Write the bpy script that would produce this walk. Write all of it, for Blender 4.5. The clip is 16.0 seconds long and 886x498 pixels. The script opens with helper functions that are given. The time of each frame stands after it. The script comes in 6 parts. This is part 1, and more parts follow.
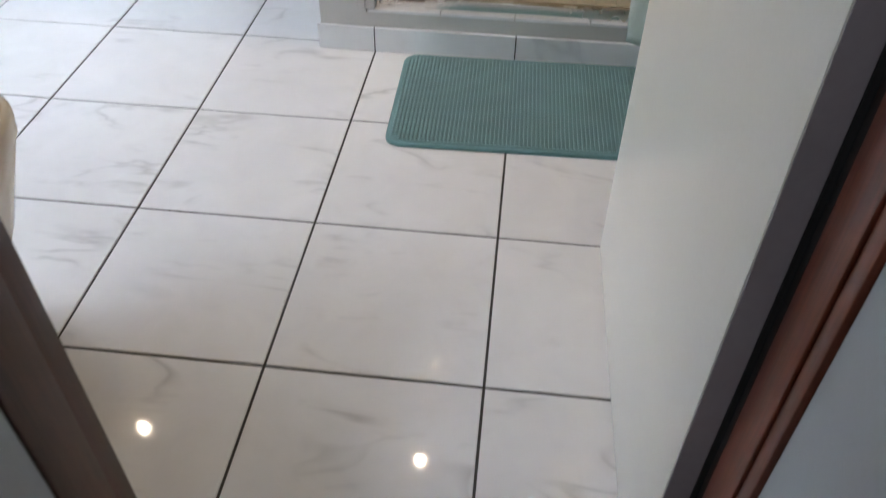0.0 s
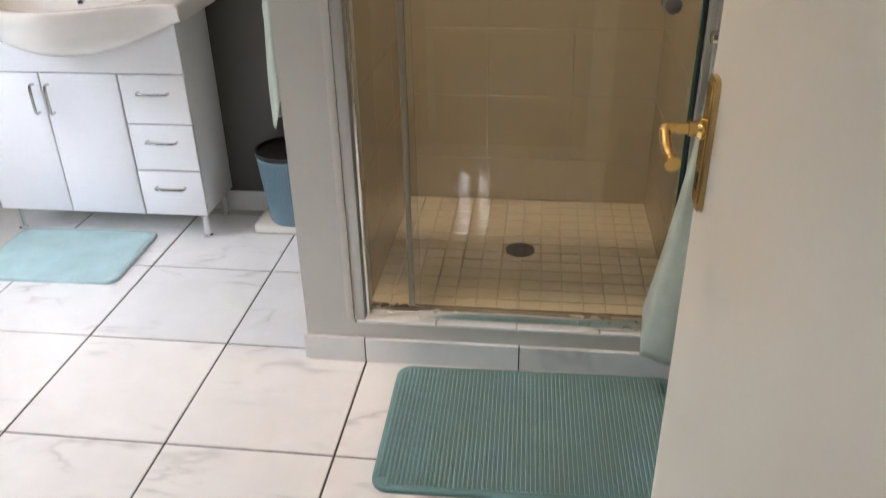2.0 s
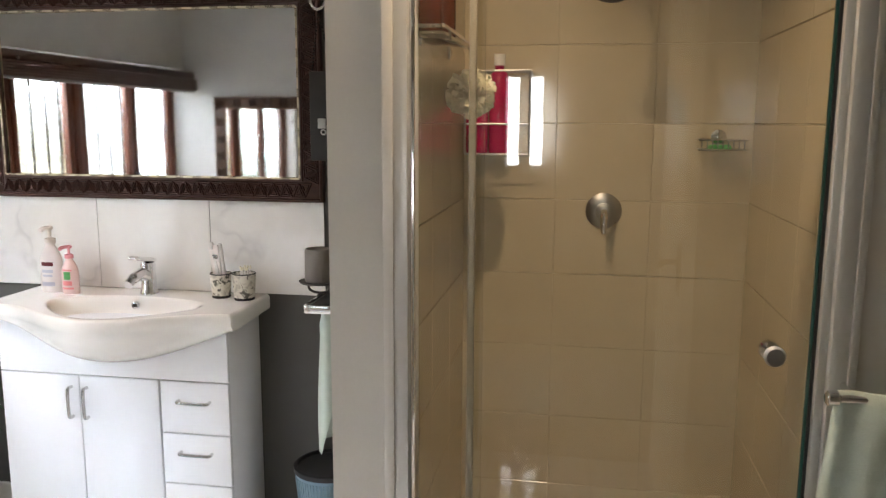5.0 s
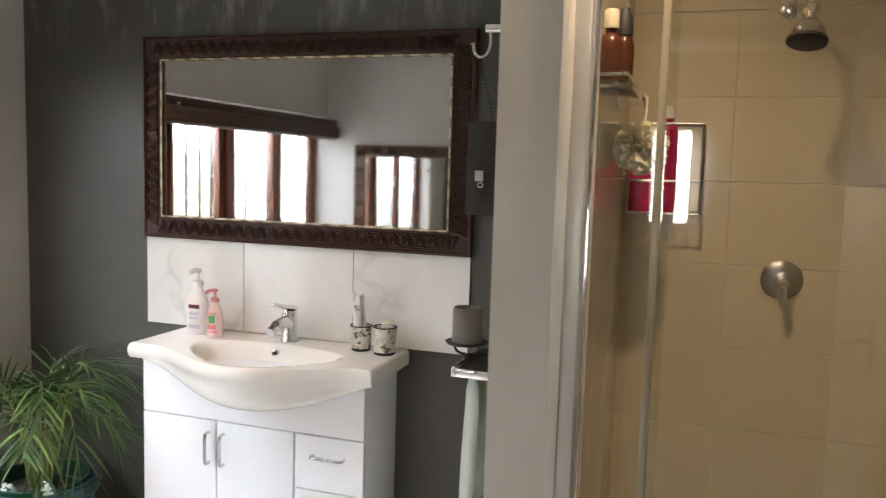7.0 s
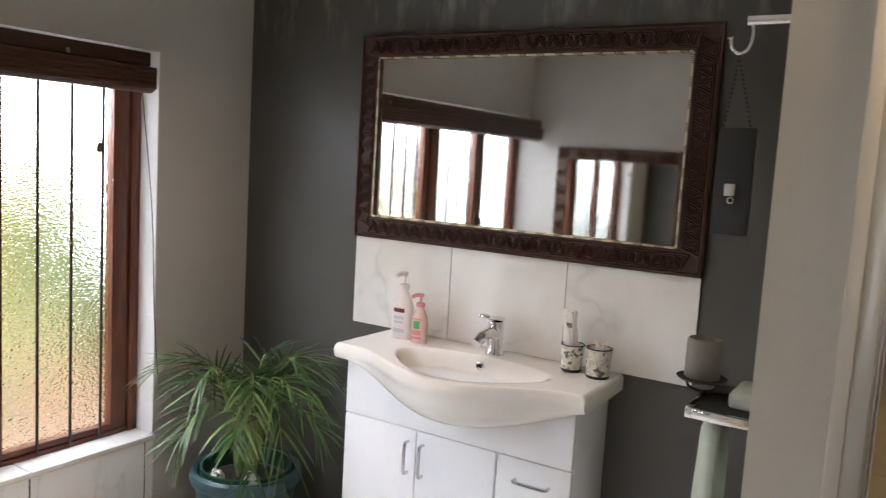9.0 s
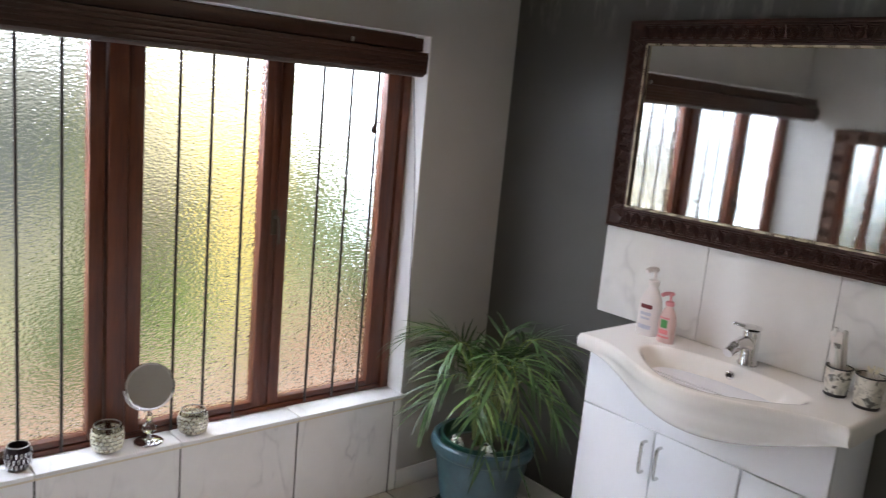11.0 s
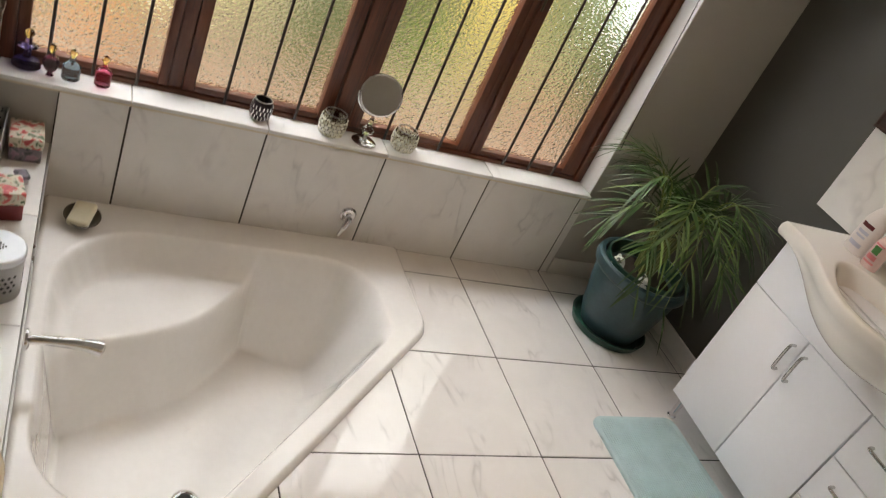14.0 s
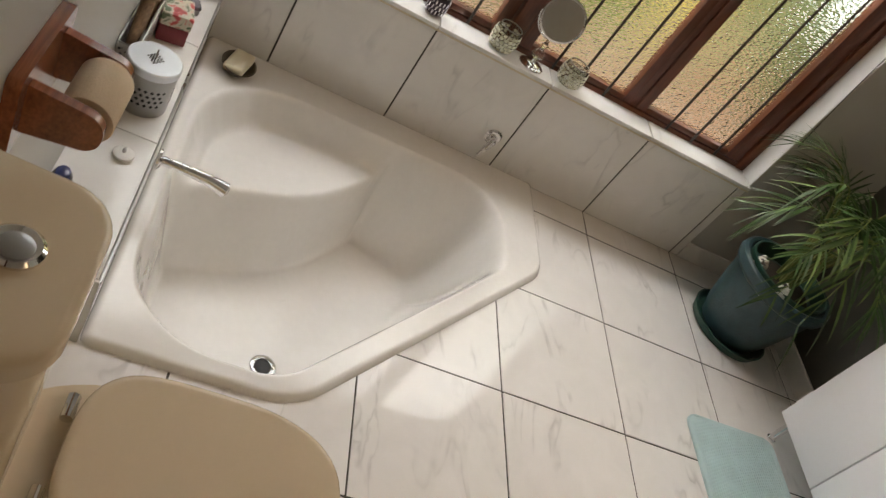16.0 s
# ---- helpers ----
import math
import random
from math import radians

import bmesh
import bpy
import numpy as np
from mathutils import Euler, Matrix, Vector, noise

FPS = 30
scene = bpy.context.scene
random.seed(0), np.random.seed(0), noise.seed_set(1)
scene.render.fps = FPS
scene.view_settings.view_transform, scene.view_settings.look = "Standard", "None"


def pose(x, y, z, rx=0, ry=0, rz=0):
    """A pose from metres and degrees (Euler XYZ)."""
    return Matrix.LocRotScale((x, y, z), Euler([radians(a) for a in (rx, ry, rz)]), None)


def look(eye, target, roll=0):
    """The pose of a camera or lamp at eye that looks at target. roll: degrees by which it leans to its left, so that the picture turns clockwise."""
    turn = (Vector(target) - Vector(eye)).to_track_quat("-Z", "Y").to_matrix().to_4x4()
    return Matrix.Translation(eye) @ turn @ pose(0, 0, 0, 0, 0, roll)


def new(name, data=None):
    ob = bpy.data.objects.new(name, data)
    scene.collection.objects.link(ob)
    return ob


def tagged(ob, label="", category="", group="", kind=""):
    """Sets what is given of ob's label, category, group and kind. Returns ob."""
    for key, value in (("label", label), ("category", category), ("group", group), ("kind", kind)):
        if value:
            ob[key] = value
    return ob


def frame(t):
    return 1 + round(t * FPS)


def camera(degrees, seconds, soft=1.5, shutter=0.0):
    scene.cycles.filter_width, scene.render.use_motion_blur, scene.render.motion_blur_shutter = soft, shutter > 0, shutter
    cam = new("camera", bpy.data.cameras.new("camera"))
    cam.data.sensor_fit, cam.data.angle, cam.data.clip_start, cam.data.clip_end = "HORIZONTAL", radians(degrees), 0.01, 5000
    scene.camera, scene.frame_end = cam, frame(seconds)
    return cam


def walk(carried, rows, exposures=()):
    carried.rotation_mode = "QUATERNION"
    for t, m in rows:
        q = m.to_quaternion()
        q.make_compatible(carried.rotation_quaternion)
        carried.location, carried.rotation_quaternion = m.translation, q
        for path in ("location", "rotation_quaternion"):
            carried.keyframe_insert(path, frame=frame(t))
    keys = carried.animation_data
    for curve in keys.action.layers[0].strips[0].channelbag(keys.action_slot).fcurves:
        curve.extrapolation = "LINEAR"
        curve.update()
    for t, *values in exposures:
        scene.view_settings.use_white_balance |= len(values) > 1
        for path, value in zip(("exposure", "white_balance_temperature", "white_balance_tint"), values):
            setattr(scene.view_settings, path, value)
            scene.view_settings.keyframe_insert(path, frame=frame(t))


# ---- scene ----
cam = camera(58.5, 16.0, soft=1.15, shutter=0.4)
PATH = [
    (0, (0.363, 0.506, 1.278), (0.214, 1.963, -0.084), 0.9),
    (0.5, (0.385, 0.616, 1.303), (0.226, 2.155, 0.036), 0.6),
    (1, (0.387, 0.691, 1.343), (0.209, 2.308, 0.18), 0.3),
    (1.5, (0.39, 0.804, 1.362), (0.185, 2.494, 0.313), -0.4),
    (2, (0.379, 0.912, 1.405), (0.152, 2.658, 0.457), -1.1),
    (2.5, (0.377, 0.995, 1.434), (0.146, 2.797, 0.597), -1.1),
    (3, (0.372, 1.073, 1.455), (0.131, 2.926, 0.743), -0.7),
    (3.5, (0.365, 1.136, 1.472), (0.099, 3.03, 0.888), -0.3),
    (4, (0.338, 1.137, 1.491), (0.058, 3.06, 1.015), -0.1),
    (6.5, (0.16, 1.215, 1.509), (-0.372, 3.132, 1.304), 1.2),
    (7, (0.133, 1.268, 1.512), (-0.499, 3.155, 1.314), 1.7),
    (7.5, (0.088, 1.325, 1.515), (-0.653, 3.172, 1.312), 2.2),
    (8, (0.04, 1.367, 1.519), (-0.811, 3.165, 1.314), 2.6),
    (10.5, (-0.094, 1.395, 1.59), (-1.45, 2.832, 1.275), 4.8),
    (11, (-0.088, 1.355, 1.633), (-1.561, 2.655, 1.262), 5.3),
    (11.5, (-0.092, 1.347, 1.668), (-1.664, 2.507, 1.239), 5.9),
    (12, (-0.089, 1.343, 1.725), (-1.726, 2.366, 1.201), 6.7),
    (12.5, (-0.071, 1.319, 1.758), (-1.727, 2.238, 1.115), 8.9),
    (13, (-0.06, 1.321, 1.762), (-1.673, 2.189, 0.959), 14.1),
    (13.5, (-0.065, 1.305, 1.743), (-1.592, 2.2, 0.811), 20.6),
    (14, (-0.071, 1.275, 1.714), (-1.534, 2.186, 0.699), 26.3),
    (14.5, (-0.069, 1.267, 1.684), (-1.508, 2.148, 0.61), 30.0),
    (15, (-0.08, 1.269, 1.636), (-1.515, 2.097, 0.515), 33.1),
    (15.5, (-0.093, 1.284, 1.594), (-1.528, 2.046, 0.428), 36.0),
    (16, (-0.101, 1.301, 1.539), (-1.539, 1.993, 0.334), 38.6),
]
EXPOSURES = [(0.0, 0.04, 6300, 10), (0.5, 0.12, 6900, 14), (1.5, 0.24, 7000, 14), (2.5, 0.28, 7200, 14), (3.0, 0.50, 7200, 13), (4.0, 0.38, 7300, 13), (6.8, 0.38, 7500, 13), (8.0, 0.24, 7700, 14), (11.0, -0.24, 7000, 16), (12.7, -0.54, 7400, 16), (14.0, -0.62, 8700, 15), (16.0, -0.78, 9000, 14)]
walk(cam, [(t, look(eye, target, roll)) for t, eye, target, roll in PATH], EXPOSURES)

# ---- world and lamps ----
world = bpy.data.worlds.new("world")
scene.world = world
world.use_nodes = True
wn = world.node_tree
sky = wn.nodes.new("ShaderNodeTexSky")
sky.sky_type, sky.sun_disc = "NISHITA", False
sky.sun_elevation, sky.sun_rotation = radians(48), radians(250)
wn.nodes["Background"].inputs["Strength"].default_value = 0.1
wn.links.new(sky.outputs[0], wn.nodes["Background"].inputs["Color"])
sun_data = bpy.data.lights.new("sun", "SUN")
sun_data.energy, sun_data.angle, sun_data.color = 3.0, radians(0.5), (1.0, 0.93, 0.82)
new("sun", sun_data).matrix_world = look((-9, 3, 10), (0, 2, 0))
CEIL = 2.36
HALL_WIN_X, HALL_WIN_Z = -0.145, 1.515
LAMP_SPOTS = [(-1.476, 2.78), (0.03, 2.76), (0.03, 3.40)]
LAMP_WATTS = (4.6, 7.2, 0.95)
GARDEN_GLOW = 1.55
SKY_GLOW = 32.0


def downlamp(x, y, watts):
    d = bpy.data.lights.new("downlight_lamp", "AREA")
    d.shape, d.size, d.energy, d.color = "DISK", 0.036, watts, (1.0, 0.79, 0.58)
    d.spread = radians(138)
    ob = new("downlight_lamp", d)
    ob.matrix_world = pose(x, y, CEIL - 0.012)
    return ob


for (lx, ly), watts in zip(LAMP_SPOTS, LAMP_WATTS):
    downlamp(lx, ly, watts)


hall_day = bpy.data.lights.new("hall_window_daylight", "AREA")
hall_day.shape, hall_day.size, hall_day.size_y, hall_day.energy, hall_day.color = "RECTANGLE", 0.265, 0.65, 15.0, (0.86, 0.93, 1.0)
new("hall_window_daylight", hall_day).matrix_world = look((HALL_WIN_X, -1.52, HALL_WIN_Z), (HALL_WIN_X, 2.0, HALL_WIN_Z))


# ---- materials ----
def nodes_of(name):
    m = bpy.data.materials.new(name)
    m.use_nodes = True
    nt = m.node_tree
    return m, nt, nt.nodes["Principled BSDF"]


def coords(nt, per_object=False):
    geo = nt.nodes.new("ShaderNodeNewGeometry")
    if not per_object:
        return geo.outputs["Position"]
    info = nt.nodes.new("ShaderNodeObjectInfo")
    mul = nt.nodes.new("ShaderNodeVectorMath")
    mul.operation = "SCALE"
    mul.inputs[0].default_value = (37.0, 53.0, 71.0)
    nt.links.new(info.outputs["Random"], mul.inputs["Scale"])
    add = nt.nodes.new("ShaderNodeVectorMath")
    nt.links.new(geo.outputs["Position"], add.inputs[0])
    nt.links.new(mul.outputs[0], add.inputs[1])
    return add.outputs[0]


def noise_tex(nt, vec, scale, detail=4.0, rough=0.55, distort=0.0):
    n = nt.nodes.new("ShaderNodeTexNoise")
    n.inputs["Scale"].default_value, n.inputs["Detail"].default_value = scale, detail
    n.inputs["Roughness"].default_value, n.inputs["Distortion"].default_value = rough, distort
    nt.links.new(vec, n.inputs["Vector"])
    return n.outputs["Fac"]


def ramp(nt, fac, stops):
    r = nt.nodes.new("ShaderNodeValToRGB")
    while len(r.color_ramp.elements) < len(stops):
        r.color_ramp.elements.new(0.5)
    for e, (p, c) in zip(r.color_ramp.elements, stops):
        e.position, e.color = p, (*c, 1.0)
    nt.links.new(fac, r.inputs["Fac"])
    return r.outputs["Color"]


def blend(nt, fac, a, b, mode="MIX"):
    m = nt.nodes.new("ShaderNodeMix")
    m.data_type, m.blend_type = "RGBA", mode
    for sock, v in ((m.inputs["Factor"], fac), (m.inputs["A"], a), (m.inputs["B"], b)):
        if isinstance(v, (int, float)):
            sock.default_value = v
        elif isinstance(v, tuple):
            sock.default_value = (*v, 1.0)
        else:
            nt.links.new(v, sock)
    return m.outputs["Result"]


def bump(nt, bsdf, height, strength, distance=0.002):
    b = nt.nodes.new("ShaderNodeBump")
    b.inputs["Strength"].default_value, b.inputs["Distance"].default_value = strength, distance
    nt.links.new(height, b.inputs["Height"])
    nt.links.new(b.outputs[0], bsdf.inputs["Normal"])


def scaled(c, k):
    return tuple(min(1.0, v * k) for v in c)


def plain(name, color, rough=0.5, metal=0.0, vary=0.12, scale=6.0, fine=90.0, relief=0.05, coat=0.0, per_object=False, rough_vary=0.1):
    m, nt, b = nodes_of(name)
    v = coords(nt, per_object)
    big, small = noise_tex(nt, v, scale), noise_tex(nt, v, fine, 3.0)
    base = ramp(nt, big, [(0.3, scaled(color, 1 - vary)), (0.7, scaled(color, 1 + vary))])
    base = blend(nt, 0.25, base, ramp(nt, small, [(0.3, scaled(color, 1 - 1.5 * vary)), (0.7, scaled(color, 1 + vary))]))
    nt.links.new(base, b.inputs["Base Color"])
    r = nt.nodes.new("ShaderNodeMapRange")
    r.inputs["To Min"].default_value, r.inputs["To Max"].default_value = max(0.02, rough - rough_vary * rough), min(1, rough + rough_vary * rough)
    nt.links.new(big, r.inputs["Value"])
    nt.links.new(r.outputs[0], b.inputs["Roughness"])
    b.inputs["Metallic"].default_value, b.inputs["Coat Weight"].default_value = metal, coat
    b.inputs["Coat Roughness"].default_value = 0.06
    if relief:
        bump(nt, b, small, relief)
    return m


def wood(name, dark, light, rough=0.35, axis=2, grain=26.0, coat=0.2):
    m, nt, b = nodes_of(name)
    v = coords(nt, True)
    mp = nt.nodes.new("ShaderNodeMapping")
    stretch = [1.0, 1.0, 1.0]
    stretch[axis] = 0.06
    mp.inputs["Scale"].default_value = stretch
    nt.links.new(v, mp.inputs["Vector"])
    g = noise_tex(nt, mp.outputs[0], grain, 6.0, 0.6, 0.4)
    f = noise_tex(nt, mp.outputs[0], grain * 7, 3.0, 0.6)
    c = ramp(nt, g, [(0.3, dark), (0.7, light)])
    c = blend(nt, 0.35, c, ramp(nt, f, [(0.35, scaled(dark, 0.6)), (0.65, light)]))
    nt.links.new(c, b.inputs["Base Color"])
    b.inputs["Roughness"].default_value, b.inputs["Coat Weight"].default_value, b.inputs["Coat Roughness"].default_value = rough, coat, 0.2
    bump(nt, b, f, 0.12)
    return m


def marble(name, white, vein, rough=0.09):
    m, nt, b = nodes_of(name)
    v = coords(nt, True)
    mp = nt.nodes.new("ShaderNodeMapping")
    mp.inputs["Rotation"].default_value = (0.3, 0.2, 0.7)
    mp.inputs["Scale"].default_value = (0.8, 2.6, 1.0)
    nt.links.new(v, mp.inputs["Vector"])
    warp = noise_tex(nt, mp.outputs[0], 2.6, 3.0, 0.5, 0.5)
    veins = ramp(nt, warp, [(0.455, (0, 0, 0)), (0.495, (1, 1, 1)), (0.51, (0.3, 0.3, 0.3)), (0.55, (0, 0, 0))])
    mask = ramp(nt, noise_tex(nt, v, 4.5, 3.0), [(0.48, (0, 0, 0)), (0.66, (1, 1, 1))])
    cloud = ramp(nt, noise_tex(nt, v, 7.0, 4.0, 0.6, 0.6), [(0.3, scaled(white, 0.93)), (0.7, white)])
    amount = blend(nt, 1.0, veins, mask, "MULTIPLY")
    soft = nt.nodes.new("ShaderNodeMath")
    soft.operation = "MULTIPLY"
    soft.inputs[1].default_value = 0.5
    nt.links.new(amount, soft.inputs[0])
    nt.links.new(blend(nt, soft.outputs[0], cloud, vein), b.inputs["Base Color"])
    b.inputs["IOR"].default_value = 1.65
    smear = nt.nodes.new("ShaderNodeMapRange")
    smear.inputs["To Min"].default_value, smear.inputs["To Max"].default_value = rough * 0.75, rough * 1.5
    nt.links.new(noise_tex(nt, v, 2.3, 4.0), smear.inputs["Value"])
    nt.links.new(smear.outputs[0], b.inputs["Roughness"])
    bump(nt, b, noise_tex(nt, v, 5.0, 2.0), 0.06, 0.004)
    return m


def metal(name, color, rough):
    return plain(name, color, rough, 1.0, 0.04, 12.0, 150.0, 0.01, 0.0, False, 0.3)


def glass(name, color=(1, 1, 1), rough=0.0, ior=1.45, hammered=0.0):
    m, nt, b = nodes_of(name)
    b.inputs["Base Color"].default_value = (*color, 1)
    b.inputs["Transmission Weight"].default_value, b.inputs["IOR"].default_value, b.inputs["Roughness"].default_value = 1.0, ior, rough
    if hammered:
        v = coords(nt)
        vor = nt.nodes.new("ShaderNodeTexVoronoi")
        vor.feature, vor.inputs["Scale"].default_value = "SMOOTH_F1", 125.0
        mp = nt.nodes.new("ShaderNodeMapping")
        mp.inputs["Scale"].default_value = (1.0, 0.7, 1.25)
        nt.links.new(v, mp.inputs["Vector"])
        wob = noise_tex(nt, mp.outputs[0], 60.0, 2.0, 0.5, 0.5)
        nt.links.new(mp.outputs[0], vor.inputs["Vector"])
        mix = nt.nodes.new("ShaderNodeMath")
        mix.operation = "ADD"
        nt.links.new(vor.outputs["Distance"], mix.inputs[0])
        nt.links.new(wob, mix.inputs[1])
        bump(nt, b, mix.outputs[0], hammered, 0.006)
    return m


MARBLE = marble("marble_tile", (0.80, 0.78, 0.76), (0.36, 0.34, 0.33), 0.032)
MARBLE_WALL = marble("marble_wall_tile", (0.80, 0.79, 0.77), (0.45, 0.44, 0.44), 0.08)
SILL_TILE = marble("sill_tile", (0.80, 0.80, 0.79), (0.5, 0.5, 0.5), 0.15)
GROUT = plain("dark_grout", (0.06, 0.056, 0.052), 0.9, vary=0.25, relief=0.3)
GROUT_PALE = plain("pale_grout", (0.66, 0.58, 0.44), 0.9, vary=0.15, relief=0.3)
WALL_PAINT = plain("grey_wall_paint", (0.435, 0.42, 0.395), 0.55, vary=0.04, scale=2.5, fine=220, relief=0.08)


def charcoal_wall():
    """Charcoal paint with pale upright streaks that come in high on the wall."""
    m = plain("charcoal_wall_paint", (0.062, 0.061, 0.055), 0.36, vary=0.09, scale=1.4, fine=160, relief=0.05, rough_vary=0.08)
    nt = m.node_tree
    b = next(n for n in nt.nodes if n.type == "BSDF_PRINCIPLED")
    base = b.inputs["Base Color"].links[0].from_socket
    v = coords(nt)
    mp = nt.nodes.new("ShaderNodeMapping")
    mp.inputs["Scale"].default_value = (1.0, 1.0, 0.28)
    nt.links.new(v, mp.inputs["Vector"])
    sep = nt.nodes.new("ShaderNodeSeparateXYZ")
    nt.links.new(v, sep.inputs[0])
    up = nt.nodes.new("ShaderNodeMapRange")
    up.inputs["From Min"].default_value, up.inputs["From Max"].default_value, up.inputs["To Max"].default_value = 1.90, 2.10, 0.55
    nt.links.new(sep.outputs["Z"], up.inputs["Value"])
    streak = ramp(nt, noise_tex(nt, mp.outputs[0], 16.0, 4.0, 0.6), [(0.50, (0, 0, 0)), (0.68, (1, 1, 1))])
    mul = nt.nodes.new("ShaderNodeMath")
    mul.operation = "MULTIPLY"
    nt.links.new(streak, mul.inputs[0]), nt.links.new(up.outputs[0], mul.inputs[1])
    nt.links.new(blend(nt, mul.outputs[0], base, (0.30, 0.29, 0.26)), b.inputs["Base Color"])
    return m


DARK_PAINT = charcoal_wall()
NIB_PAINT = plain("pale_grey_gloss_paint", (0.56, 0.54, 0.495), 0.22, vary=0.04, scale=3.0, fine=120, relief=0.06)
CEIL_PAINT = plain("white_ceiling_paint", (0.74, 0.73, 0.71), 0.8, vary=0.03, relief=0.05)
HALL_PAINT = plain("blue_grey_hall_paint", (0.46, 0.49, 0.53), 0.5, vary=0.04, scale=2.5, fine=200, relief=0.08)
HALL_FLOOR = plain("hall_floor_screed", (0.3, 0.27, 0.23), 0.6, vary=0.1)
DOOR_PAINT = plain("cream_door_paint", (0.91, 0.87, 0.785), 0.3, vary=0.03, scale=2.0, fine=140, relief=0.04)
DOOR_EDGE = plain("mauve_primed_door_edge", (0.33, 0.285, 0.30), 0.5, vary=0.1, relief=0.1)
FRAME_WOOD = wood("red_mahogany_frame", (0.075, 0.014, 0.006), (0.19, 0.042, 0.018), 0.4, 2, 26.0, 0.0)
# darker tone of the frame wood, on the left jamb and head
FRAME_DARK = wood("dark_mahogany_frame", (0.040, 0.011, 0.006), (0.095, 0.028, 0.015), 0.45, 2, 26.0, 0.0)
WINDOW_WOOD = wood("meranti_window_wood", (0.048, 0.011, 0.004), (0.165, 0.040, 0.013), 0.42, 2, 26.0, 0.05)
WINDOW_WOOD_H = wood("meranti_window_rail", (0.048, 0.011, 0.004), (0.165, 0.040, 0.013), 0.42, 1, 26.0, 0.05)
BLIND_WOOD = wood("dark_wooden_blind", (0.022, 0.008, 0.005), (0.055, 0.019, 0.010), 0.45, 1, 26.0, 0.0)
CARVED = wood("carved_dark_wood", (0.024, 0.008, 0.006), (0.062, 0.021, 0.014), 0.5, 0, 30.0, 0.0)
CARVED_BROWN = wood("carved_brown_wood", (0.04, 0.017, 0.009), (0.11, 0.05, 0.025), 0.5, 0, 30.0, 0.0)
HOLDER_WOOD = wood("varnished_red_wood", (0.16, 0.045, 0.016), (0.33, 0.10, 0.04), 0.25, 0, 24.0, 0.5)
BAR_PAINT = plain("dark_brown_bar_paint", (0.030, 0.020, 0.017), 0.4, vary=0.15)
WHITE_LAMINATE = plain("white_laminate", (0.83, 0.84, 0.87), 0.22, vary=0.02, scale=3.0, relief=0.01)
GREY_EDGE = plain("grey_edge_strip", (0.26, 0.23, 0.17), 0.35)
CERAMIC = plain("white_ceramic", (0.83, 0.80, 0.76), 0.07, vary=0.02, scale=3.0, relief=0.0, coat=0.4)
BATH_ACRYLIC = plain("ivory_bath_acrylic", (0.82, 0.805, 0.78), 0.14, vary=0.035, scale=5.0, fine=40, relief=0.0, coat=0.7, rough_vary=0.4)
TOILET_CERAMIC = plain("champagne_toilet_ceramic", (0.63, 0.515, 0.375), 0.08, vary=0.02, relief=0.0, coat=0.4)
CHROME = metal("chrome", (0.82, 0.82, 0.83), 0.08)
ALU = metal("polished_aluminium", (0.46, 0.455, 0.44), 0.30)
STEEL_DARK = metal("dull_steel", (0.42, 0.42, 0.42), 0.3)
BRASS = metal("aged_brass", (0.62, 0.42, 0.16), 0.24)
BRASS_DARK = metal("tarnished_brass_plate", (0.42, 0.30, 0.14), 0.32)
GILT = metal("worn_gilt_slip", (0.58, 0.51, 0.37), 0.45)
MIRROR = metal("mirror_silver", (0.90, 0.91, 0.90), 0.012)
LID_SILVER = metal("satin_lid_metal", (0.66, 0.69, 0.73), 0.38)
SILVER_PIERCED = metal("pierced_silver_metal", (0.36, 0.36, 0.355), 0.34)
GRATE = metal("dark_drain_metal", (0.16, 0.155, 0.15), 0.35)
DARK_HOLE = plain("dark_cut_out", (0.02, 0.02, 0.02), 0.7)
SHOWER_TILE = plain("cream_shower_tile", (0.475, 0.405, 0.295), 0.10, vary=0.05, scale=5.0, fine=60, relief=0.03, per_object=True)
MOSAIC = plain("cream_mosaic_tile", (0.70, 0.62, 0.48), 0.3, vary=0.07, scale=9.0, fine=60, relief=0.05, per_object=True)
CLEAR_GLASS = glass("clear_shower_glass", (0.905, 0.92, 0.885))
GREEN_EDGE = plain("green_glass_edge", (0.03, 0.10, 0.085), 0.1, vary=0.1, relief=0.0)
HAMMERED = glass("hammered_obscure_glass", (0.97, 0.98, 0.97), 0.14, 1.45, 0.66)
BLACK = plain("matt_black", (0.010, 0.010, 0.011), 0.6)
# black for the shower door's rubber and for the shade in the hinge gap
RUBBER_AND_SHADE = plain("black_rubber_and_gap_shade", (0.015, 0.014, 0.014), 0.6)
POT_GLAZE = plain("teal_pot_glaze", (0.022, 0.058, 0.068), 0.3, vary=0.3, scale=20, fine=120, relief=0.35)
POT_GREEN = plain("dark_green_plastic", (0.008, 0.05, 0.035), 0.35, vary=0.1)
SOIL = plain("potting_soil", (0.035, 0.024, 0.016), 0.95, vary=0.4, fine=60, relief=0.8)
WHITE_GLAZE = plain("white_glaze", (0.75, 0.74, 0.72), 0.15, vary=0.05)
PINK = plain("pink_plastic", (0.80, 0.33, 0.36), 0.25, vary=0.05)
PALE_PINK = plain("pale_pink_soap", (0.80, 0.58, 0.55), 0.15, vary=0.05)
LOTION = plain("cream_white_plastic", (0.80, 0.75, 0.73), 0.3, vary=0.03)
RED_LABEL = plain("dark_red_label", (0.20, 0.025, 0.03), 0.4)
PALE_LABEL = plain("pale_blue_label", (0.60, 0.60, 0.68), 0.4)
GREEN_LABEL = plain("green_label", (0.10, 0.42, 0.12), 0.4)
CORAL_LABEL = plain("coral_label", (0.80, 0.26, 0.28), 0.4)
